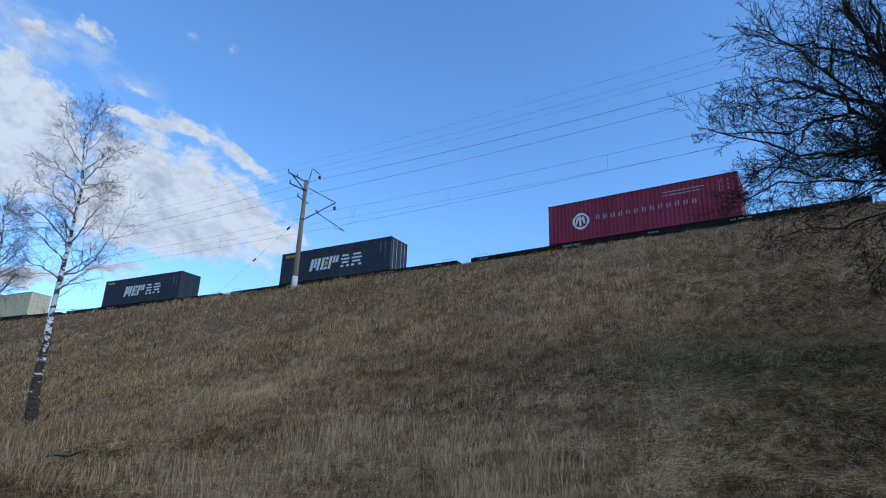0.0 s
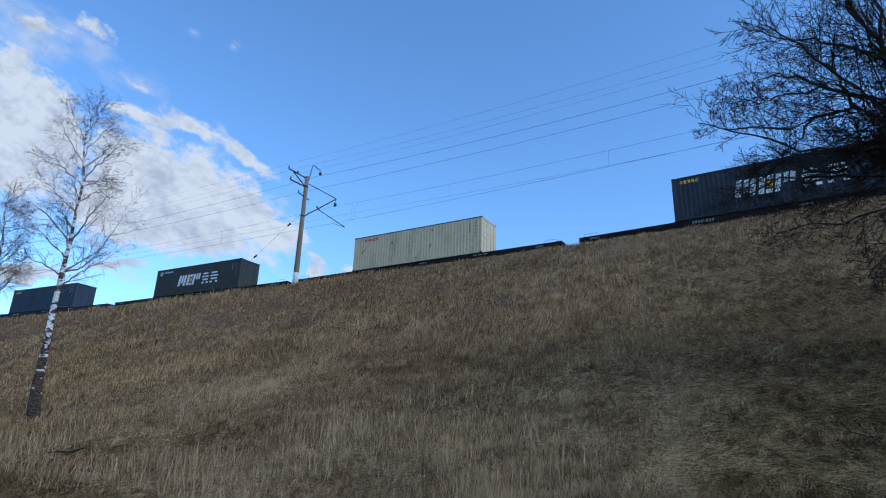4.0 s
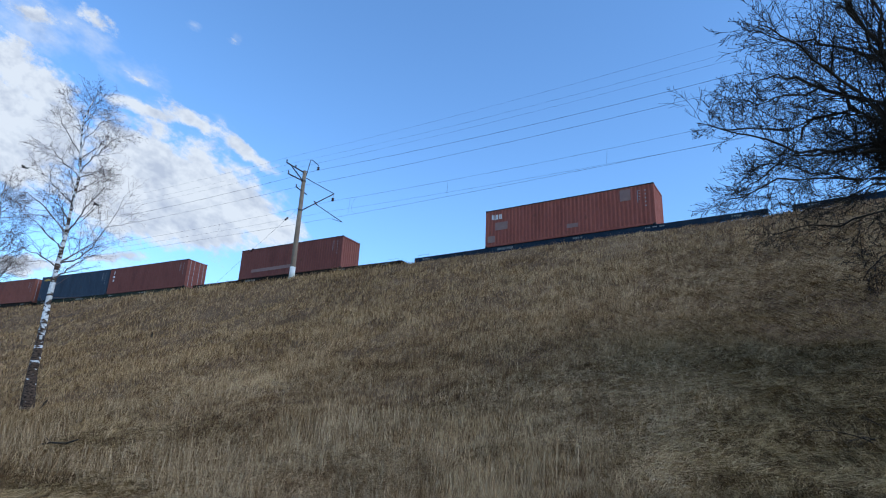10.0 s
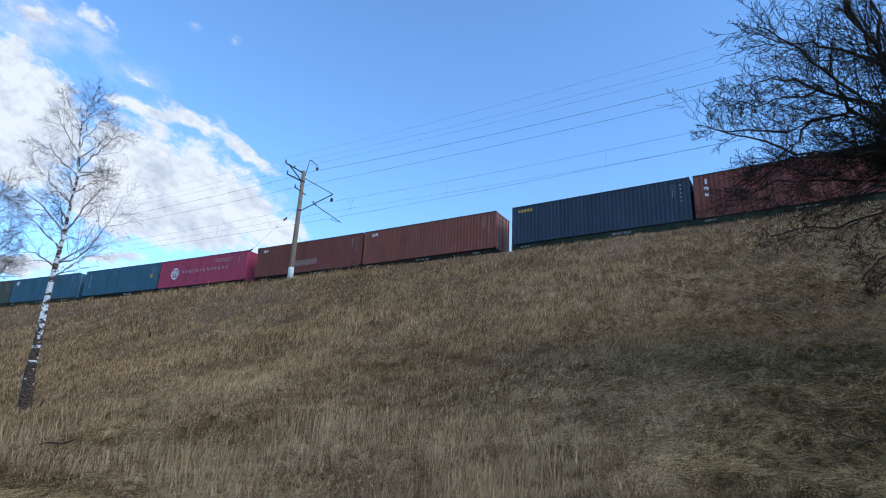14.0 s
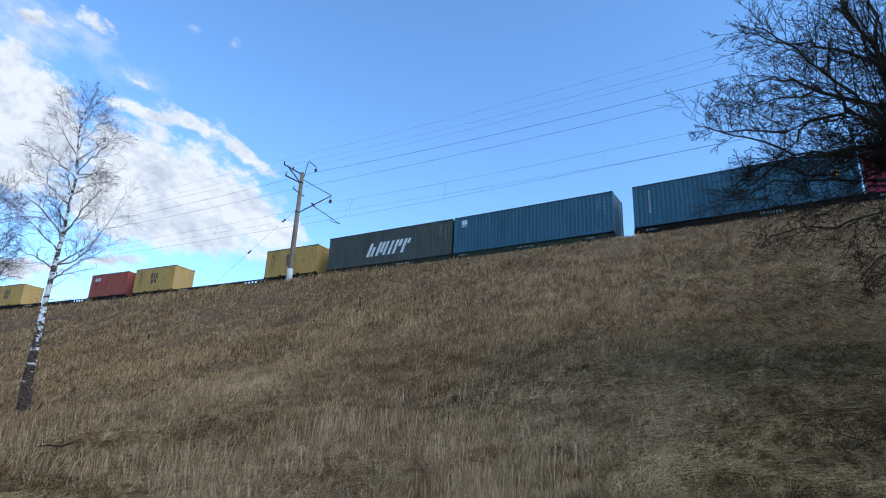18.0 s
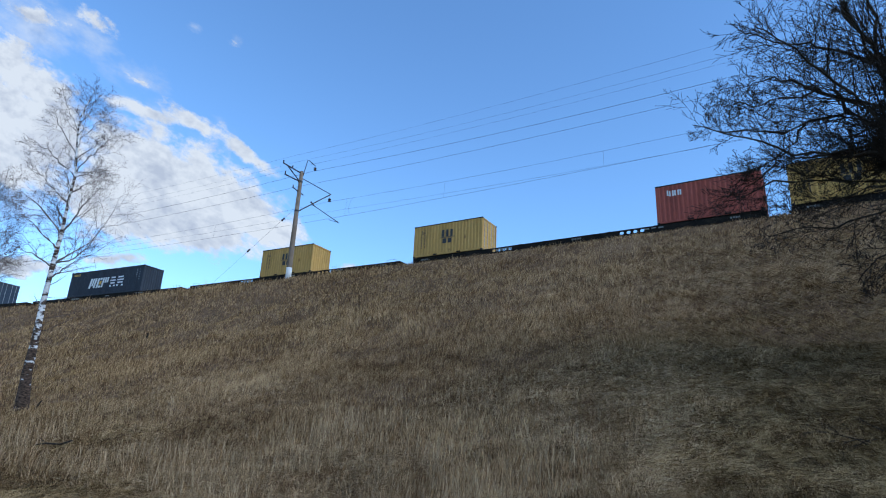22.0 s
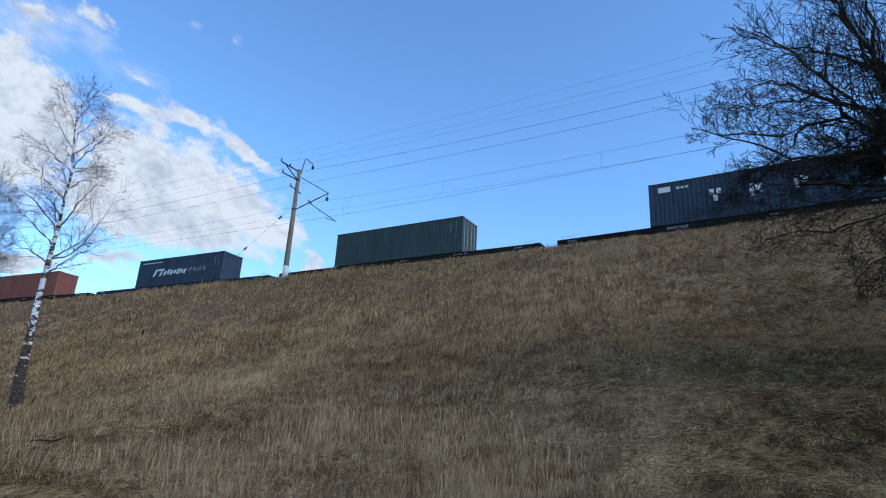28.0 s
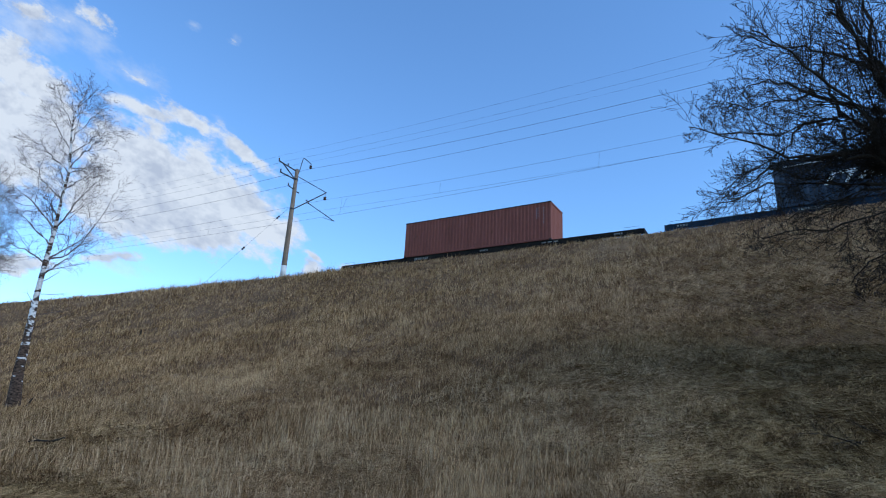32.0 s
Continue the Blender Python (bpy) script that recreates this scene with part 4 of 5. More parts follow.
def clouds():
    m = bpy.data.materials.new("cloud_vapour")
    m.use_nodes = True
    nt = m.node_tree
    nt.nodes.clear()
    out = nt.nodes.new("ShaderNodeOutputMaterial")
    co = nt.nodes.new("ShaderNodeTexCoord")

    def math_node(op, a, b):
        n = nt.nodes.new("ShaderNodeMath")
        n.operation = op
        for k, v in ((0, a), (1, b)):
            if isinstance(v, (int, float)):
                n.inputs[k].default_value = v
            else:
                nt.links.new(v, n.inputs[k])
        return n.outputs[0]

    def fbm(size, detail, rough, stretch=(1, 1, 1), colour=False):
        """Noise of that grain, drawn out along the wind, which falls to the right."""
        mp = nt.nodes.new("ShaderNodeMapping")
        mp.vector_type = "TEXTURE"
        mp.inputs["Scale"].default_value = stretch
        mp.inputs["Rotation"].default_value = (0, 0, radians(-31))
        nt.links.new(co.outputs["Object"], mp.inputs[0])
        n = nt.nodes.new("ShaderNodeTexNoise")
        n.inputs["Scale"].default_value, n.inputs["Detail"].default_value, n.inputs["Roughness"].default_value = 1 / (size * PX), detail, rough
        nt.links.new(mp.outputs[0], n.inputs["Vector"])
        return n.outputs["Color" if colour else "Fac"]
    # a turbulent shift of the coordinates frays the banks' outlines
    warp = nt.nodes.new("ShaderNodeVectorMath")
    warp.operation = "MULTIPLY_ADD"
    warp.inputs[1].default_value = (70 * PX, 50 * PX, 0)
    nt.links.new(fbm(90, 8, 0.6, (1.5, 0.8, 1), True), warp.inputs[0])
    shift = nt.nodes.new("ShaderNodeVectorMath")
    shift.operation = "SUBTRACT"
    shift.inputs[1].default_value = (35 * PX, 25 * PX, 0)
    nt.links.new(co.outputs["Object"], shift.inputs[0])
    nt.links.new(shift.outputs[0], warp.inputs[2])
    banks = ((20, 112, 150, 44, -36, 1.0), (20, 190, 130, 60, -20, 1.05), (20, 270, 110, 62, -10, 1.05), (95, 245, 60, 60, 0, 0.95), (165, 30, 70, 24, -35, 0.5), (60, 22, 120, 30, -20, 0.4),
             (255, 285, 105, 62, -24, 1.1), (350, 340, 150, 66, -31, 1.15), (430, 375, 110, 42, -33, 1.1), (480, 400, 70, 26, -30, 1.0), (330, 408, 150, 36, -6, 1.0), (200, 345, 75, 66, -10, 1.2), (285, 375, 130, 48, -8, 1.25), (555, 476, 24, 28, -35, 0.8), (617, 470, 20, 13, 0, 0.65),
             (255, 188, 85, 20, -17, 0.7), (340, 212, 95, 19, -27, 0.78), (438, 268, 80, 16, -32, 0.78), (245, 132, 70, 16, -26, 0.3), (410, 70, 26, 18, -40, 0.2),
             (200, 452, 60, 10, 0, 0.75), (20, 472, 80, 18, 0, 0.95), (-160, 220, 140, 200, 0, 1.1), (560, 452, 30, 9, -20, 0.65))

    def bank(x, y, rx, ry, turn, weight):
        """A rounded bank: weight in its middle, falling to nothing and below outwards."""
        mp = nt.nodes.new("ShaderNodeMapping")
        mp.vector_type = "TEXTURE"
        mp.inputs["Location"].default_value = ((x - 784) * PX, (441 - y) * PX, 0)
        mp.inputs["Rotation"].default_value = (0, 0, radians(turn))
        mp.inputs["Scale"].default_value = (rx * PX, ry * PX, 1)
        nt.links.new(warp.outputs[0], mp.inputs[0])
        ln = nt.nodes.new("ShaderNodeVectorMath")
        ln.operation = "LENGTH"
        nt.links.new(mp.outputs[0], ln.inputs[0])
        return math_node("SUBTRACT", weight, ln.outputs["Value"])

    field = None
    for row in banks:
        v = bank(*row)
        field = v if field is None else math_node("MAXIMUM", field, v)
    fine = fbm(34, 10, 0.66, (1.4, 0.8, 1))
    density = math_node("ADD", field, math_node("MULTIPLY", math_node("SUBTRACT", fine, 0.5), 2.0))
    alpha = nt.nodes.new("ShaderNodeMapRange")
    alpha.interpolation_type = "SMOOTHSTEP"
    alpha.inputs[1].default_value, alpha.inputs[2].default_value, alpha.inputs[4].default_value = -0.26, 0.36, 0.97
    nt.links.new(density, alpha.inputs[0])
    # thin veils round the banks
    veil = None
    for x, y, rx, ry, turn, weight in ((70, 40, 190, 60, -25, 1.0), (320, 200, 220, 44, -28, 0.65), (250, 130, 90, 34, -26, 0.8), (410, 68, 34, 26, -40, 0.6), (340, 48, 34, 20, -30, 0.5), (60, 330, 120, 120, 0, 0.8), (130, 460, 200, 40, 0, 0.8)):
        v = bank(x, y, rx, ry, turn, weight)
        veil = v if veil is None else math_node("MAXIMUM", veil, v)
    thin = nt.nodes.new("ShaderNodeMapRange")
    thin.interpolation_type = "SMOOTHSTEP"
    thin.inputs[1].default_value, thin.inputs[2].default_value, thin.inputs[4].default_value = 0.0, 1.1, 0.55
    nt.links.new(math_node("ADD", veil, math_node("MULTIPLY", math_node("SUBTRACT", fbm(60, 9, 0.6, (1.6, 0.8, 1)), 0.5), 2.4)), thin.inputs[0])
    cover = math_node("MAXIMUM", alpha.outputs[0], thin.outputs[0])
    billow = math_node("ADD", math_node("MULTIPLY", fbm(70, 6, 0.55, (1.5, 0.8, 1)), 0.65), math_node("MULTIPLY", fbm(18, 5, 0.55, (1.2, 0.9, 1)), 0.35))
    shade = math_node("ADD", math_node("MULTIPLY", math_node("SUBTRACT", billow, 0.5), 4.0), math_node("SUBTRACT", 0.8, math_node("MULTIPLY", density, 0.2)))
    ramp = nt.nodes.new("ShaderNodeValToRGB")
    e = ramp.color_ramp.elements
    e[0].position, e[1].position = 0.15, 0.85
    e[0].color, e[1].color = (0.66, 0.63, 0.65, 1), (0.98, 0.9, 0.84, 1)
    nt.links.new(shade, ramp.inputs[0])
    glow = nt.nodes.new("ShaderNodeEmission")
    nt.links.new(ramp.outputs[0], glow.inputs[0])
    glow.inputs[1].default_value = 0.56
    clear = nt.nodes.new("ShaderNodeBsdfTransparent")
    mix = nt.nodes.new("ShaderNodeMixShader")
    nt.links.new(cover, mix.inputs[0])
    nt.links.new(clear.outputs[0], mix.inputs[1])
    nt.links.new(glow.outputs[0], mix.inputs[2])
    nt.links.new(mix.outputs[0], out.inputs[0])
    me = bpy.data.meshes.new("cloud_backdrop")
    w, h = 1150 * PX, 620 * PX
    me.from_pydata([(-w, -250 * PX, 0), (0.1 * w, -250 * PX, 0), (0.1 * w, h, 0), (-w, h, 0)], [], [(0, 1, 2, 3)])
    me.materials.append(m)
    ob = tagged(new("cloud_backdrop", me), "distant bank of white and grey clouds in a blue sky", kind="structure")
    return ob


CLOUDS = clouds()


# ---- trees ----
class Growth:
    """Bare limbs as tapering tubes, gathered by rank: 0 trunk, 1 limbs, 2 and up the crown."""

    def __init__(self, seed):
        self.rng = random.Random(seed)
        self.ranks = {}
        self.tips = []

    def limb(self, rank, pts, r0, r1):
        self.ranks.setdefault(rank, []).append(([Vector(p) for p in pts], r0, r1))

    def turn(self, d, angle):
        axis = d.cross(Vector((self.rng.gauss(0, 1), self.rng.gauss(0, 1), self.rng.gauss(0, 1))))
        return (Matrix.Rotation(angle, 3, axis.normalized()) @ d).normalized()

    def path(self, p, d, length, steps, wander, lift):
        pts = [Vector(p)]
        for k in range(steps):
            d = (self.turn(d, self.rng.gauss(0, wander)) + Vector((0, 0, lift(k / steps)))).normalized()
            pts.append(pts[-1] + d * (length / steps))
        return pts

    def spread(self, pts, r0, r1, rank, plan):
        """Side branches of a limb. plan: for each rank (number, length share, angle, wander, lift, radius share, steps, from)."""
        if rank not in plan:
            self.tips.append(pts[-1])
            return
        number, share, angle, wander, lift, thin, steps, start = plan[rank]
        length = sum((b - a).length for a, b in zip(pts, pts[1:]))
        if rank in self.ref:
            number = max(3, round(number * min(1.2, length / self.ref[rank])))
        n = len(pts) - 1
        for k in range(number):
            f = start + (1 - start) * (k + self.rng.random()) / number
            i = min(int(f * n), n - 1)
            p = pts[i].lerp(pts[i + 1], f * n - i)
            d = (pts[i + 1] - pts[i]).normalized()
            r = (r0 + (r1 - r0) * f) * thin
            ln = length * share * (1.15 - 0.65 * f) * self.rng.uniform(0.6, 1.25)
            side = self.path(p, self.turn(d, radians(angle) * self.rng.uniform(0.65, 1.3)), ln, steps, wander, lift)
            rr = max(r, self.least)
            self.limb(rank, side, rr, max(rr * 0.35, self.least * 0.6))
            self.spread(side, rr, rr * 0.35, rank + 1, plan)

    least = 0.005
    ref = {}

    def mesh(self, name, items, sides, origin):
        """One mesh of many tubes, in plain arrays."""
        V, F, base = [], [], 0
        for pts, r0, r1 in items:
            n = len(pts)
            for i, p in enumerate(pts):
                d = pts[min(i + 1, n - 1)] - pts[max(i - 1, 0)]
                a = d.orthogonal().normalized()
                b = d.cross(a).normalized()
                r = r0 + (r1 - r0) * i / (n - 1)
                for k in range(sides):
                    w = 2 * math.pi * k / sides
                    V.append(p - origin + a * (math.cos(w) * r) + b * (math.sin(w) * r))
            for i in range(n - 1):
                for k in range(sides):
                    F.append((base + i * sides + k, base + i * sides + (k + 1) % sides, base + (i + 1) * sides + (k + 1) % sides, base + (i + 1) * sides + k))
            F.append(tuple(base + (n - 1) * sides + k for k in range(sides)))
            base += n * sides
        me = bpy.data.meshes.new(name)
        me.from_pydata(V, [], F)
        me.polygons.foreach_set("use_smooth", [True] * len(F))
        return me

    def build(self, name, label, origin, bark, limb_mat, twig_mat, buds=None):
        tree = thing(name, label, "tree", Matrix.Translation(origin))
        part("trunk", self.mesh("trunk", self.ranks[0], 12, origin), bark, tree)
        for it in self.ranks.get(1, ()):
            part("limb", self.mesh("limb", [it], 7, origin), limb_mat, tree)
        tagged(part("small_branch", self.mesh("small_branch", self.ranks.get(2, []), 4, origin), twig_mat, tree), kind="stuff")
        fine = [it for r, its in self.ranks.items() if r > 2 for it in its]
        tagged(part("crown", self.mesh("crown", fine, 3, origin), twig_mat, tree, "crown of fine bare twigs"), kind="stuff")
        if buds:
            me = bpy.data.meshes.new("buds")
            V, F = [], []
            for p in self.tips:
                if self.rng.random() < 0.22:
                    n, r = len(V), self.rng.uniform(0.009, 0.015)
                    q = p - origin
                    V += [q + Vector(o) * r for o in ((1, 0, 0), (-1, 0, 0), (0, 1, 0), (0, -1, 0), (0, 0, 1.8), (0, 0, -1.2))]
                    F += [(n + a, n + b, n + c) for a, b, c in ((0, 2, 4), (2, 1, 4), (1, 3, 4), (3, 0, 4), (2, 0, 5), (1, 2, 5), (3, 1, 5), (0, 3, 5))]
            me.from_pydata(V, [], F)
            tagged(part("bud", me, buds, tree, "swelling buds at the twigs' tips"), kind="stuff")
        return tree


def bent(g, a, via, b, steps, wander):
    """A crooked line from a past via to b."""
    pts = []
    for k in range(steps + 1):
        u = k / steps
        p = a * ((1 - u) * (1 - 2 * u)) + via * (4 * u * (1 - u)) + b * (u * (2 * u - 1))
        if 0 < k:
            p += Vector((g.rng.gauss(0, wander), g.rng.gauss(0, wander), g.rng.gauss(0, wander)))
        pts.append(p)
    return pts


def facing(base):
    """Directions at a tree: along the bank to the far end, and away uphill."""
    out = Vector((base[0], base[1], 0)).normalized()
    return Vector((-out.y, out.x, 0)), out


BIRCH_LIMBS = ((4.32, 0.71, 4.6, 1.39, 4.75), (4.5, -0.65, 5.1, -1.2, 6.8), (4.9, 0.76, 5.5, 1.1, 5.7), (5.45, 0.98, 6.2, 1.5, 6.3), (5.5, -0.25, 6.3, -0.65, 7.2), (6.5, 0.9, 7.05, 1.5, 7.35),
               (6.85, -0.34, 7.5, -0.8, 7.8), (7.4, 0.85, 8.1, 1.35, 8.4), (7.5, -0.19, 7.8, -1.0, 8.2), (7.6, -0.31, 8.5, -0.85, 9.1), (8.2, 0.86, 9.0, 1.1, 9.4), (8.4, 0.0, 9.2, -0.4, 9.8),
               (9.0, 0.86, 9.7, 1.0, 10.1), (4.0, -0.25, 4.35, -0.8, 4.8))


def birch(seed, base, tall, label, limbs=(), more=12):
    """A bare birch; limbs: height of the fork on the trunk, then aside and up of the bend and of the tip."""
    g = Growth(seed)
    rng = g.rng
    base = Vector(base)
    aside, out = facing(base)
    k = tall / 10.6
    line = ((-0.3, -0.03, 0.26), (0.15, 0.0, 0.19), (1.05, 0.08, 0.145), (2.05, 0.09, 0.105), (3.25, 0.13, 0.084), (4.55, 0.13, 0.07), (5.5, 0.11, 0.058), (6.55, 0.15, 0.046), (7.55, 0.14, 0.04), (8.65, 0.33, 0.027), (9.45, 0.42, 0.018), (10.6, 0.22, 0.006))
    spots = [base + Vector((0, 0, z * k)) + aside * a * k for z, a, r in line]
    g.ranks[0] = [(spots[i:i + 2], line[i][2] * k, line[i + 1][2] * k) for i in range(len(line) - 1)]

    def on_trunk(z):
        i = max(j for j in range(len(line) - 1) if line[j][0] <= z)
        u = (z - line[i][0]) / (line[i + 1][0] - line[i][0])
        return spots[i].lerp(spots[i + 1], u), (line[i][2] + (line[i + 1][2] - line[i][2]) * u) * k

    g.ref = {2: 1.7 * k}
    plan = {2: (11, 0.52, 48, 0.2, lambda u: 0.12 - 0.16 * u, 0.42, 6, 0.14), 3: (8, 0.6, 46, 0.22, lambda u: 0.04 - 0.2 * u, 0.45, 4, 0.12), 4: (2, 0.85, 40, 0.2, lambda u: -0.02 - 0.2 * u, 0.6, 4, 0.12)}
    g.least = 0.0024
    every = [(z, a, h, b, t, rng.uniform(-0.9, 0.9)) for z, a, h, b, t in limbs]
    for j in range(more):
        z = 4.4 + 5.4 * (j + rng.random()) / more
        reach = rng.choice((-1, 1)) * rng.uniform(0.3, 0.9) * (1.25 - 0.09 * z + 0.35)
        rise = rng.uniform(0.8, 1.4) * (1.2 - 0.05 * z)
        every.append((z, reach * 0.55, z + rise * 0.6, reach, z + rise, rng.choice((-1, 1)) * rng.uniform(0.5, 1.5)))
    for z, a, h, b, t, deep in every:
        p, thick = on_trunk(z)
        via = base + aside * a * k + Vector((0, 0, h * k)) + out * deep * 0.55 * k
        tip = base + aside * b * k + Vector((0, 0, t * k)) + out * deep * k
        pts = bent(g, p, via, tip, 10, 0.022)
        r = min(thick * 0.5, 0.026)
        g.limb(1, pts, r, 0.004)
        g.spread(pts, r, 0.005, 2, plan)
    # fine leader twigs and dead twigs low on the trunk
    for j in range(7):
        p, thick = on_trunk(8.7 + 0.25 * j)
        pts = g.path(p, Vector((rng.gauss(0, 0.5), rng.gauss(0, 0.5), 1)).normalized(), rng.uniform(0.5, 1.0) * k, 6, 0.15, lambda u: 0.05)
        g.limb(2, pts, 0.009, 0.003)
        g.spread(pts, 0.008, 0.003, 3, plan)
    for j in range(8):
        p, thick = on_trunk(2.0 + 0.35 * j)
        az = rng.uniform(0, 6.28)
        pts = g.path(p, Vector((math.cos(az), math.sin(az), 0.45)).normalized(), rng.uniform(0.5, 1.3), 5, 0.16, lambda u: 0.03)
        g.limb(2, pts, 0.013, 0.004)
        g.spread(pts, 0.012, 0.004, 4, {4: (4, 0.4, 40, 0.2, lambda u: 0.0, 0.6, 3, 0.3)})
    return g.build("birch_tree", label, base, M_BIRCH, M_BIRCH_LIMB, M_BIRCH_TWIG)


M_BIRCH_LIMB = material("birch_limb_bark", ((0.07, 0.052, 0.046), (0.17, 0.135, 0.12), (0.3, 0.26, 0.24)), scale=1.5, rough=0.85)


def standing(x, y, sink=0.05):
    s, off = to_plan(x, y)
    return Vector((x, y, ground_at(s, off) - sink))


birch(4, standing(-10.68, 16.45), 9.6, "tall bare birch with white bark and dark rough foot", BIRCH_LIMBS)
birch(9, standing(-16.6, 21.65), 8.6, "smaller bare birch with fine drooping twigs on the bank", more=26)


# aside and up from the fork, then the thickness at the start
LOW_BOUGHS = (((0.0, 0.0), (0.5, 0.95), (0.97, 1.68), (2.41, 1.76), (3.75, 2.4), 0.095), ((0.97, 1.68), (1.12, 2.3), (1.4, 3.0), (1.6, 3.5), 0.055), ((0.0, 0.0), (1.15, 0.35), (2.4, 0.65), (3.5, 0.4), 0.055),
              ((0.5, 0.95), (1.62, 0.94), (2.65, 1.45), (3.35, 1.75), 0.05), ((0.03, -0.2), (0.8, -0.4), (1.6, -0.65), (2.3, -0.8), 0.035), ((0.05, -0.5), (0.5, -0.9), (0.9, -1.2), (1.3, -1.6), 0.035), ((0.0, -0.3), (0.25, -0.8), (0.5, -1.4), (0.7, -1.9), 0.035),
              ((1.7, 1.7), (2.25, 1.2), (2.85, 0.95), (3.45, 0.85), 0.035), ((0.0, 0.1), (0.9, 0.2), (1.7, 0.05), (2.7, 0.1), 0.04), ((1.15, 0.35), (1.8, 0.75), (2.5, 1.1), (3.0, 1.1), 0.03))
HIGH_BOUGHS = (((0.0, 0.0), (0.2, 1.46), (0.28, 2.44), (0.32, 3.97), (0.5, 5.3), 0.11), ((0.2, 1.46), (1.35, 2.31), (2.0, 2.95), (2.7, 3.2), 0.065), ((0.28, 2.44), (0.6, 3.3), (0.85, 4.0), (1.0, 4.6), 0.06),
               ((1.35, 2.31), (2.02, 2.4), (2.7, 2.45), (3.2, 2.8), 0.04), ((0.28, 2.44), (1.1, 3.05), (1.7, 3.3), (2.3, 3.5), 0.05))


def old_tree(name, label, x0, y0, seed, fine):
    """A crooked spreading tree: boughs towards the light, and a rounder rest."""
    g = Growth(seed)
    rng = g.rng
    base = standing(x0, y0, 0.1)
    aside, out = facing(base)
    fork = base + Vector((0, 0, 3.05)) - aside * 0.1
    g.ranks[0] = [([base + Vector((0, 0, -0.3)), base + Vector((-0.03, 0.02, 0.4))], 0.4, 0.29), ([base + Vector((-0.03, 0.02, 0.4)), base + Vector((0.06, 0.05, 1.6)), fork], 0.29, 0.2)]
    g.least = 0.0046 if fine else 0.014
    plan = {2: (19 if fine else 8, 0.36, 48, 0.14, lambda u: 0.03, 0.46, 7, 0.14), 3: (8, 0.55, 44, 0.12, lambda u: 0.03, 0.5, 4 if fine else 2, 0.1)}
    if fine:
        plan[4] = (3, 0.65, 40, 0.1, lambda u: 0.03, 0.65, 3, 0.15)
    ways = []
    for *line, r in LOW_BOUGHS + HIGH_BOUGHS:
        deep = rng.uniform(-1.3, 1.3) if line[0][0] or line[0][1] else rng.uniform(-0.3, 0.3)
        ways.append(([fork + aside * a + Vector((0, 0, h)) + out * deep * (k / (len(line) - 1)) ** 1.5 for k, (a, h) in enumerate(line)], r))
    # the rest of the crown, away from the open side
    for k in range(16):
        a, h, deep = (rng.uniform(-0.2, 2.0), rng.uniform(0.3, 4.8), rng.choice((-1, 1)) * rng.uniform(0.9, 2.4)) if k < 9 else (rng.uniform(-3.4, -0.8), rng.uniform(0.8, 4.8), rng.uniform(-1.8, 1.8))
        tip = fork + aside * a + Vector((0, 0, h)) + out * deep
        ways.append(([fork, fork.lerp(tip, 0.35) + Vector((0, 0, 0.35)), fork.lerp(tip, 0.7) + Vector((0, 0, 0.25)), tip], rng.uniform(0.05, 0.075)))
    for k in range(18):
        tip = fork + aside * rng.uniform(-0.2, 1.6) + Vector((0, 0, rng.uniform(-1.5, 1.6))) + out * rng.uniform(-1.4, 1.4)
        ways.append(([fork, fork.lerp(tip, 0.35) + Vector((0, 0, 0.2)), fork.lerp(tip, 0.7) + Vector((0, 0, 0.12)), tip], rng.uniform(0.03, 0.05)))
    for spots, r in ways:
        pts = [spots[0]]
        for i, (a, b) in enumerate(zip(spots, spots[1:])):
            before, after = spots[max(i - 1, 0)], spots[min(i + 2, len(spots) - 1)]
            for k in range(1, 5):
                u = k / 4
                p = a * (2 * u**3 - 3 * u**2 + 1) + b * (3 * u**2 - 2 * u**3) + (b - before) * (0.5 * (u**3 - 2 * u**2 + u)) + (after - a) * (0.5 * (u**3 - u**2))
                pts.append(p + Vector((rng.gauss(0, 0.035), rng.gauss(0, 0.035), rng.gauss(0, 0.035))))
        g.limb(1, pts, r * 0.68, 0.008)
        g.spread(pts, r * 0.5, 0.008, 2, plan)
    return g.build(name, label, base, M_BARK, M_BARK, M_TWIG, M_BUD if fine else None)


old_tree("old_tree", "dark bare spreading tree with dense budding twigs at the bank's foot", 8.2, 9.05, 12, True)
# unseen trees, added beside and behind the viewpoint to shade the bank's right
SHADE_TREES = [old_tree("grove_tree", "dark bare tree of the grove beside the bank", 17.5, 5.5, 21, False)]
for x, y, turn in ((12.3, 2.4, 200), (10.8, -2.2, 250), (16.5, 0.5, 30), (21.5, -1.0, 80)):
    SHADE_TREES.append(copy_thing(SHADE_TREES[0], Matrix.Translation(standing(x, y, 0.1)) @ Matrix.Rotation(radians(turn), 4, "Z")))
for ob in SHADE_TREES:
    tagged(ob, group="trees of the grove")


# ---- dry grass ----
def lattice(x, y, seed):
    """Smooth value noise from 0 to 1 on arrays."""
    xi, yi = np.floor(x).astype(np.int64), np.floor(y).astype(np.int64)
    u, v = x - xi, y - yi
    u, v = u * u * (3 - 2 * u), v * v * (3 - 2 * v)

    def h(a, b):
        n = (a * 374761393 + b * 668265263 + seed * 974634541) & 0xFFFFFFFF
        n = ((n ^ (n >> 13)) * 1274126177) & 0xFFFFFFFF
        return ((n ^ (n >> 16)) & 0xFFFF) / 65535.0
    return (h(xi, yi) * (1 - u) + h(xi + 1, yi) * u) * (1 - v) + (h(xi, yi + 1) * (1 - u) + h(xi + 1, yi + 1) * u) * v


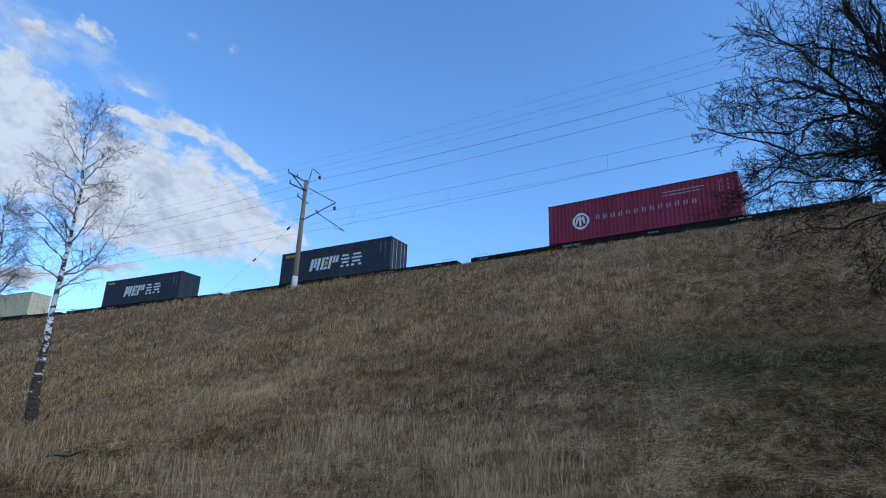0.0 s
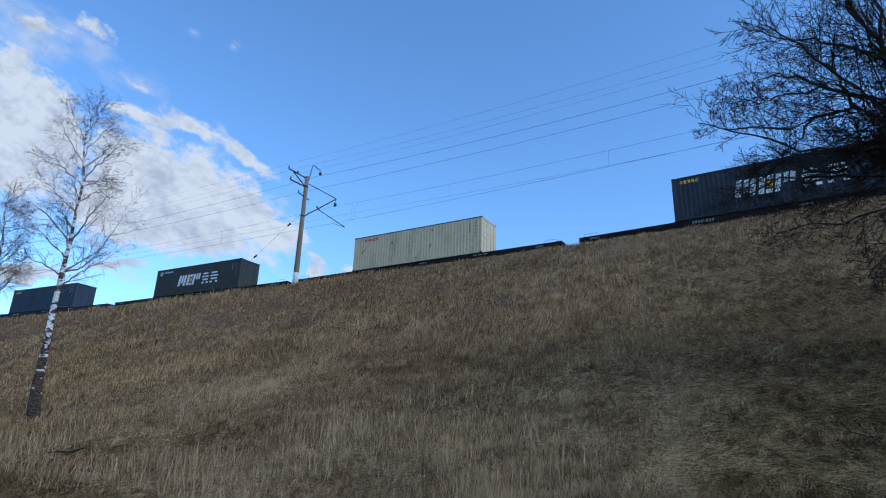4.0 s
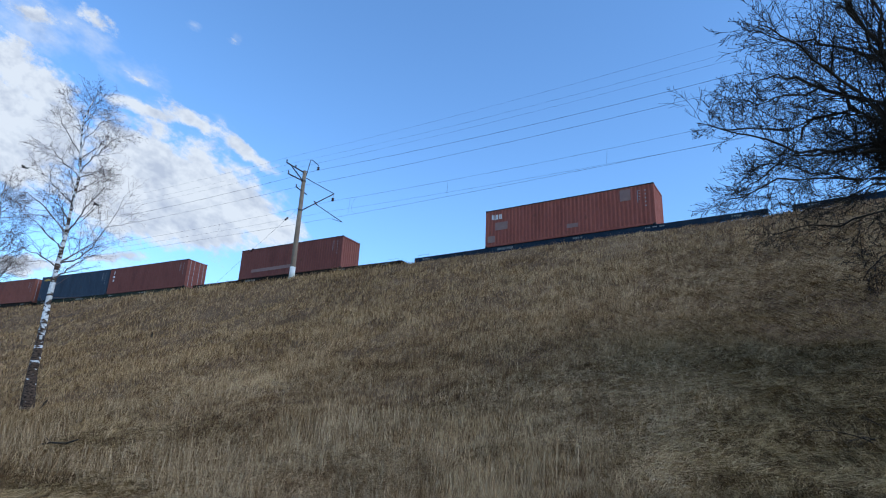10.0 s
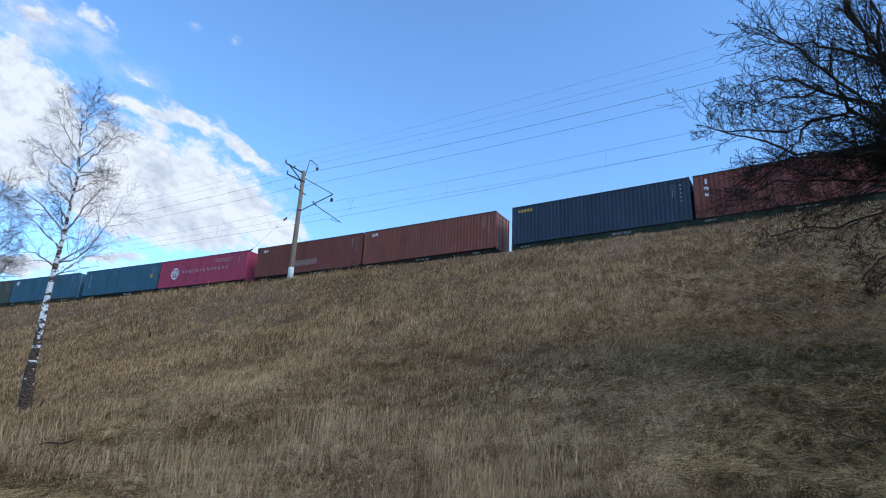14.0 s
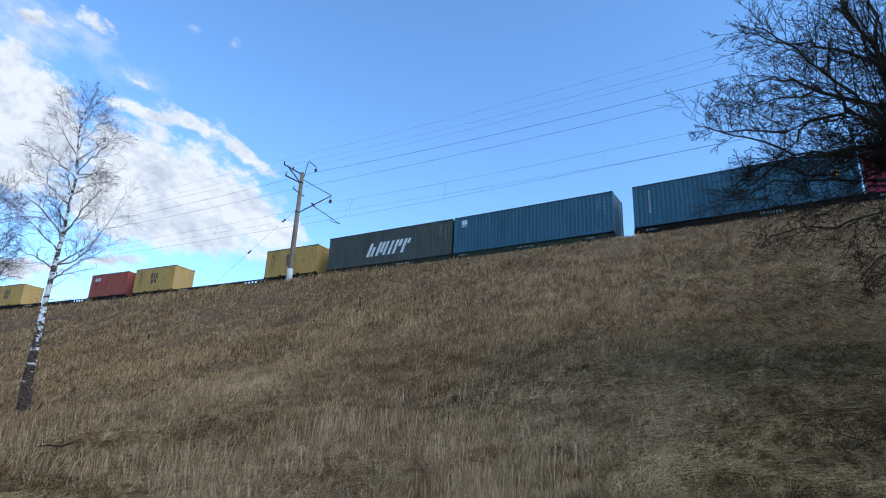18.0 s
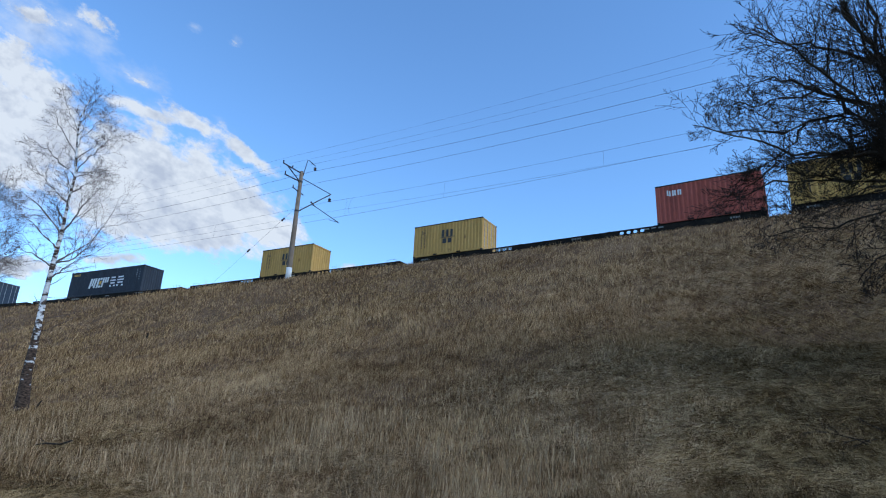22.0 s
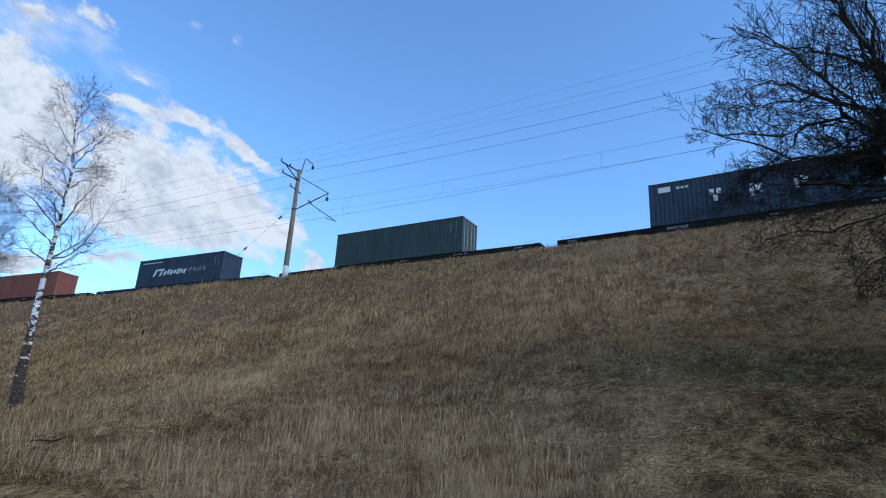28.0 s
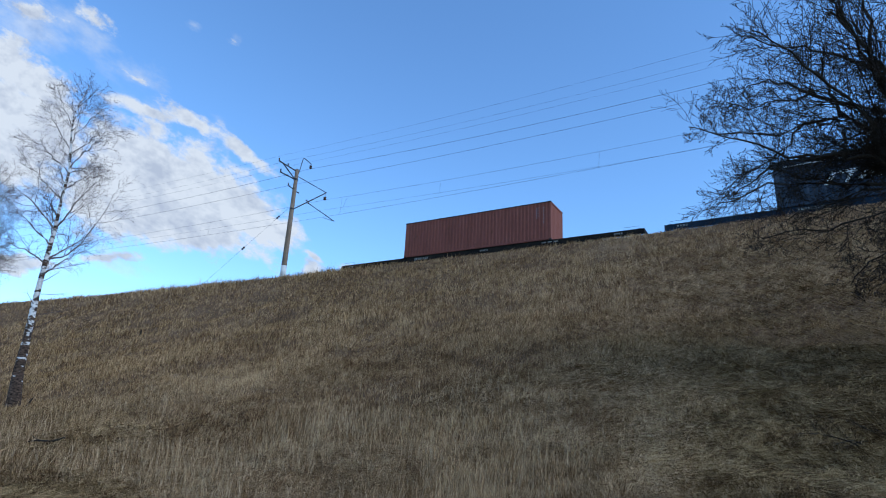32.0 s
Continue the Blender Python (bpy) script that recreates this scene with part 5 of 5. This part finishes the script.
def grass(name, count, seed, tall, label, mat, clump=0.0, zone=(-128, 14, -3.0, 35.3), beside=0, span=(-44, 44, 5.5, 130)):
    """Blades over the bank. beside: 1 all but the darkened mats and the belt of painted shade, 2 those mats alone, 3
    the belt alone.
    """
    rng = np.random.default_rng(seed)
    s0, s1, q0, q1 = zone
    m = int(count * 1.7)
    view, d = rng.uniform(radians(span[0]), radians(span[1]), m), span[2] * np.exp(rng.random(m) * math.log(span[3] / span[2]))
    X, Y = d * np.sin(view), d * np.cos(view)
    dx, dy = X - CENTRE.x, Y - CENTRE.y
    S, Q = -(np.arctan2(-dx, dy) - AZ) * RADIUS, np.hypot(dx, dy) - RADIUS + NEAR
    keep = (S > s0) & (S < s1) & (Q > q0) & (Q < q1)
    if clump:
        keep &= (lattice(S * 0.55, Q * 0.75, seed + 5) + 0.35 * lattice(S * 2.1, Q * 2.1, seed + 6) > clump) & ((rng.random(m) < np.clip((-1.5 - S) / 4, 0, 1) * np.clip((12 - Q) / 4, 0 if mat == M_STALK else 1, 1)) | (mat == M_GREEN) | (name == "tuft_grass"))
    idx = np.flatnonzero(keep)[:count]
    S, Q, X, Y, d, view = S[idx], Q[idx], X[idx], Y[idx], d[idx], view[idx]
    n = len(S)
    Z = height(S, Q - NEAR)
    patch = lattice(S * 0.22, Q * 0.3, 3) * 0.6 + lattice(S * 0.8, Q * 0.9, 4) * 0.4
    tuft = lattice(S * 1.7, Q * 1.9, 11)
    H_ = tall * (0.3 + 1.1 * patch) * (0.5 + 0.9 * tuft * tuft) * rng.uniform(0.5, 1.3, n)
    H_ *= np.clip(0.8 + (Q - 8) / 30, 0.8, 1.25)
    H_ *= np.where(Q > 31.5, 1.25 - 0.55 * np.clip((S + 28) / 16, 0, 1), 1.0)
    # trodden and rained-down mats: near the old tree, and in patches elsewhere
    matted = np.clip((view - radians(15) + 0.12 * (lattice(S * 0.4, Q * 0.5, 29) - 0.5)) / radians(8), 0, 1) * np.clip((31 - Q) / 4, 0, 1) * 0.84
    # old: share of lying blades in the darkened colour, painting shade right and left
    old = np.clip((view - radians(14)) / radians(13) + 0.9 * (lattice(S * 0.5, Q * 0.7, 23) - 0.5), 0, 1) * np.clip((24 - d) / 10, 0, 1)
    old = np.maximum(old, np.clip((-view - radians(15)) / radians(16), 0, 0.85) * np.clip((24 - d) / 9, 0, 1))
    matted = np.maximum(matted, np.clip(2.6 * lattice(S * 0.35 + 7, Q * 0.5, 17) - 1.0, 0, 0.7) * np.clip((26 - d) / 12, 0.12, 1))
    matted = np.maximum(matted, np.clip((-view - radians(14)) / radians(14), 0, 0.3) * np.clip((20 - d) / 7, 0, 1))
    flat = rng.random(n) < matted * (0.93 if not clump else 0.6)
    lean = np.where(flat, rng.uniform(1.0, 1.5, n), np.abs(rng.normal(0.0, 0.34, n)) + 0.05 + 0.25 * lattice(S * 0.6, Q * 0.6, 8))
    way = np.where(flat, heading(-10.0) + rng.normal(0, 0.7, n) + 3.6 * (lattice(S * 0.7, Q * 0.9, 9) - 0.5) + np.pi * (rng.random(n) < 0.5), rng.normal(0, 1.0, n) * np.where(d < 14, 2.0, 1.1) + 9.0 * lattice(S * 0.6, Q * 0.7, 9))
    H_ = np.where(flat, H_ * 1.6 + 0.1, H_)
    if mat == M_STALK:
        lean, way, H_ = np.abs(rng.normal(0.0, 0.26, n)) + 0.03, rng.uniform(0, 6.28, n), tall * (0.5 + 0.6 * patch) * rng.uniform(0.45, 1.3, n)
        flat = np.zeros(n, bool)
    lx, ly = np.cos(way) * np.sin(lean), np.sin(way) * np.sin(lean)
    face = rng.uniform(0, np.pi, n)
    w = np.maximum(0.0012, d * 0.00028) * rng.uniform(0.6, 1.6, n) * (0.8 if mat == M_STALK else 1.0)
    w = np.where(flat, w * np.where(d < 16, 0.95, 1.1), w)
    tip = (X + lx * H_ - CENTRE.x, Y + ly * H_ - CENTRE.y)
    rise = height(-(np.arctan2(-tip[0], tip[1]) - AZ) * RADIUS, np.hypot(*tip) - RADIUS) - Z
    roll = np.where(flat, rng.uniform(0.2, 1.2, n), 0.0)
    wx, wy = np.where(flat, -np.sin(way) * np.cos(roll), np.cos(face)) * w, np.where(flat, np.cos(way) * np.cos(roll), np.sin(face)) * w
    wz = np.sin(roll) * w
    up = np.cos(lean)
    if beside:
        mats = flat & (rng.random(n) < old)
        # a belt along the slope whose straw is darkened to paint shade
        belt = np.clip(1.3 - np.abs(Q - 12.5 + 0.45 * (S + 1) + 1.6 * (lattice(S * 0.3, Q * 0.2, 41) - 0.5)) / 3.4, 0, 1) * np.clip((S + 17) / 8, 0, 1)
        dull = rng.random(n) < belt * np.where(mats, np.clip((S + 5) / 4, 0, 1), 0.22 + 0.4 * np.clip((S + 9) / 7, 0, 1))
        # browner, darker grass mixed in along the farther stretch
        mats |= rng.random(n) < 0.55 * np.clip((-S - 9) / 14, 0, 1) * np.clip(0.4 + 1.2 * lattice(S * 0.16, Q * 0.25, 47), 0, 1)
        mats &= ~dull
        keep = np.flatnonzero((~(mats | dull), mats, dull)[beside - 1])
        X, Y, Z, H_, lx, ly, wx, wy, wz, rise, up, d = (v[keep] for v in (X, Y, Z, H_, lx, ly, wx, wy, wz, rise, up, d))
    near = d < 13
    V5, V3 = np.empty((near.sum(), 5, 3)), np.empty(((~near).sum(), 3, 3))
    for pick, V, rungs in ((near, V5, ((0, 0, -1), (0, 0, 1), (0.55, 0.4, -0.8), (0.55, 0.4, 0.8), (1.0, 1.0, 0))), (~near, V3, ((0, 0, -1), (0, 0, 1), (1.0, 1.0, 0)))):
        for k, (t, bend, wide) in enumerate(rungs):
            V[:, k, 0] = (X + lx * H_ * bend + wx * wide)[pick]
            V[:, k, 1] = (Y + ly * H_ * bend + wy * wide)[pick]
            V[:, k, 2] = (Z + rise * bend + H_ * t * (1 - (1 - up) * bend) + wz * wide - (0.01 if t == 0 else 0))[pick]
    a, b = len(V5), len(V3)
    loops = np.concatenate([(np.arange(a)[:, None] * 5 + np.array([[0, 1, 3, 2, 2, 3, 4]])).ravel(), a * 5 + np.arange(b * 3)])
    starts = np.concatenate([(np.arange(a)[:, None] * 7 + np.array([[0, 4]])).ravel(), a * 7 + np.arange(b) * 3])
    me = bpy.data.meshes.new(name)
    me.vertices.add(a * 5 + b * 3), me.loops.add(a * 7 + b * 3), me.polygons.add(a * 2 + b)
    me.vertices.foreach_set("co", np.concatenate([V5.ravel(), V3.ravel()]))
    me.loops.foreach_set("vertex_index", loops)
    me.polygons.foreach_set("loop_start", starts)
    me.update(calc_edges=True)
    me.materials.append(mat)
    return tagged(new(name, me), label, "grass", kind="stuff")


grass("dry_grass", 720000, 1, 0.23, "dry straw-coloured grass covering the railway bank", M_GRASS, beside=1)
grass("matted_grass", 720000, 1, 0.23, "old dark brown grass lying in flattened mats on the bank", M_MATTED, beside=2)
grass("dull_grass", 720000, 1, 0.23, "dull grey-green grass in a belt along the slope", M_SHADED_STRAW, beside=3)
grass("young_grass", 11000, 7, 0.13, "sparse dull green young grass among the dry stalks", M_GREEN, 0.6, (-12, -3, 12.5, 20))
grass("tall_grass", 130000, 2, 0.4, "clumps of taller pale dry grass stalks on the bank", M_GRASS, 0.6, (-60, 2, 4, 35))
grass("tall_stalks", 85000, 5, 0.48, "fine pale upright dead grass stalks at the bank's foot", M_STALK, 0.62, (-15, 1.5, 4.3, 11.5))
grass("tuft_grass", 12000, 17, 0.3, "reddish tufts of standing dry grass among the flattened mats", M_GRASS, 0.8, (-3.5, 3, 5.2, 9.8))
grass("foot_grass", 36000, 13, 0.24, "trampled dry grass at the foot of the bank", M_GRASS, 0.0, (-20, 20, -14, 6), span=(44, 316, 0.8, 14))
grass("crest_grass", 90000, 3, 0.36, "pale dry grass along the crest of the bank", M_GRASS, 0.0, (-128, 14, 30.5, 35.2))


# ---- small things on the bank ----
def fallen_branch():
    a, b = standing(-6.61, 10.69, -0.1), standing(-5.59, 10.05, -0.2)
    ob = thing("fallen_branch", "thin dark fallen branch lying in the dry grass", "branch", Matrix.Translation(a))
    d = b - a
    part("stem", Shape().tube([(0, 0, 0), d * 0.3 + Vector((0.02, 0, 0.03)), d * 0.7, d + Vector((0, 0, 0.05))], (0.008, 0.013, 0.016, 0.012), 6), M_BARK, ob)
    part("twig", Shape().tube([d * 0.4, d * 0.2 + Vector((-0.1, 0.1, 0.12))], (0.007, 0.003), 5), M_BARK, ob)


fallen_branch()
stump = thing("small_stump", "small dark weathered stump on the bank", "stump", Matrix.Translation(standing(-16.57, 34.95, 0.05)))
part("wood", Shape().tube([(0, 0, 0), (0.01, 0, 0.2), (0.03, 0.01, 0.42)], (0.06, 0.055, 0.035), 9), M_BARK, stump)
shoot = thing("birch_shoot", "short dark dead shoot beside the birch's foot", "shoot", Matrix.Translation(standing(-10.33, 16.25, 0.2)))
part("stem", Shape().tube([(0, 0, 0), (0.08, 0.03, 0.2), (0.22, 0.06, 0.5)], (0.045, 0.035, 0.012), 6), M_BARK, shoot)


def brushwood(x, y, seed):
    """A low tangle of dead twigs in the grass."""
    g = Growth(seed)
    base = standing(x, y, 0.05)
    ob = thing("brushwood", "low tangle of dark dead twigs in matted grass", "brushwood", Matrix.Translation(base), "brushwood on the bank")
    for k in range(6):
        az = g.rng.uniform(0, 6.28)
        p = base + Vector((g.rng.uniform(-0.5, 0.5), g.rng.uniform(-0.5, 0.5), 0.05))
        pts = g.path(p, Vector((math.cos(az), math.sin(az), 0.45)).normalized(), g.rng.uniform(0.3, 0.7), 6, 0.3, lambda u: -0.05)
        g.limb(1, pts, 0.006, 0.003)
        g.least = 0.002
        g.spread(pts, 0.006, 0.003, 2, {2: (6, 0.45, 45, 0.25, lambda u: 0.0, 0.6, 4, 0.15), 3: (3, 0.5, 45, 0.25, lambda u: 0.0, 0.6, 3, 0.2)})
    for it in g.ranks[1]:
        part("stem", g.mesh("stem", [it], 5, base), M_BARK, ob)
    tagged(part("twig", g.mesh("twig", g.ranks[2] + g.ranks[3], 3, base), M_TWIG, ob), kind="stuff")


for x, y, seed in ((4.7, 6.3, 31), (5.2, 6.1, 32), (4.6, 5.6, 34)):
    brushwood(x, y, seed)


# ---- birds ----
M_BIRD = material("dark_plumage", ((0.05, 0.05, 0.052), (0.12, 0.12, 0.125)), scale=12, rough=0.7)


def bird():
    ob = thing("bird", "small dark bird flying past the overhead wires", "bird", None, "birds in flight")
    part("body", Shape().tube([(0.17, 0, 0), (0.13, 0, 0.005), (0.05, 0, 0), (-0.06, 0, 0), (-0.13, 0, 0)], (0.008, 0.026, 0.042, 0.036, 0.012), 8), M_BIRD, ob, smooth=True)
    part("tail", Shape().prism([(-0.11, 0.015), (-0.24, 0.05), (-0.24, -0.05), (-0.11, -0.015)], "z", -0.004, 0.004), M_BIRD, ob)
    wings = [part("wing", Shape().prism([(0.06, side * 0.02), (0.09, side * 0.14), (-0.02, side * 0.31), (-0.05, side * 0.16), (-0.07, side * 0.02)], "z", -0.004, 0.004), M_BIRD, ob) for side in (-1, 1)]
    return ob, wings


BIRDS = [bird(), bird()]


# ---- what moves ----
RUN = ((0.0, 0.0), (3.0, 44.99), (6.0, 90.4), (13.0, 195.7), (19.0, 286.5), (23.0, 347.1), (28.0, 421.8), (32.0, 480.8))
FIRST = -9.8                                   # where the first wagon's middle is at the start


def run(t):
    """Metres that the train has gone: a smooth curve through RUN."""
    k = max(i for i in range(len(RUN) - 1) if RUN[i][0] <= t)
    (t0, s0), (t1, s1) = RUN[k], RUN[k + 1]

    def speed(i):
        a, b = RUN[max(i - 1, 0)], RUN[min(i + 1, len(RUN) - 1)]
        return (b[1] - a[1]) / (b[0] - a[0])
    h, u = t1 - t0, (t - t0) / (t1 - t0)
    return (2 * u**3 - 3 * u**2 + 1) * s0 + (u**3 - 2 * u**2 + u) * h * speed(k) + (-2 * u**3 + 3 * u**2) * s1 + (u**3 - u**2) * h * speed(k + 1)


def motions():
    """The train runs along the arc."""
    times = range(33)
    for n, w in enumerate(WAGONS):
        walk(w, [(t, on_track(FIRST - PITCH * n + run(t), AXIS, DECK)) for t in times])
    right, up = CLOUD_POSE.to_3x3() @ Vector((1, 0, 0)), CLOUD_POSE.to_3x3() @ Vector((0, 1, 0))
    sky_place = CLOUD_POSE @ Matrix.Translation((0, 0, -FAR))
    walk(CLOUDS, [(t, Matrix.Translation((right * 17 - up * 9) * PX * (t - 14) / 32) @ sky_place) for t in (0, 16, 32)])
    # two birds cross from the old tree's side towards the far end of the line
    ways = (((0, (150, 26, 26)), (7.4, (22.5, 26, 20.5)), (8.1, (11.06, 26, 19.14)), (8.5, (3.98, 26, 17.47)), (9.0, (-4.4, 26, 15.0)), (9.6, (-14.5, 27, 13.8)), (12, (-55, 33, 16)), (32, (-380, 80, 40))),
            ((0, (190, 26, 30)), (8.1, (23.5, 26, 17.6)), (8.7, (10.41, 26, 15.63)), (9.0, (3.6, 26, 13.95)), (9.3, (-2.61, 26, 12.71)), (9.8, (-13, 27, 11.9)), (12, (-52, 36, 15)), (32, (-370, 90, 40))))
    for (ob, wings), rows in zip(BIRDS, ways):
        walk(ob, [(t, pose(*p, 0, 0, 180)) for t, p in rows])
        for wing, side in zip(wings, (-1, 1)):
            beats = [(0, 8), (7.5, 8)] + [(7.6 + 0.1 * k, (5, -32, 0, 35)[k % 4]) for k in range(20)] + [(9.7, 8), (32, 8)]
            walk(wing, [(t, pose(0, 0, 0, side * a)) for t, a in beats])
    for c, n, x, h in CARGO:
        walk(c, [(t, on_track(FIRST - PITCH * n + x + run(t), AXIS, DECK)) for t in times])


motions()
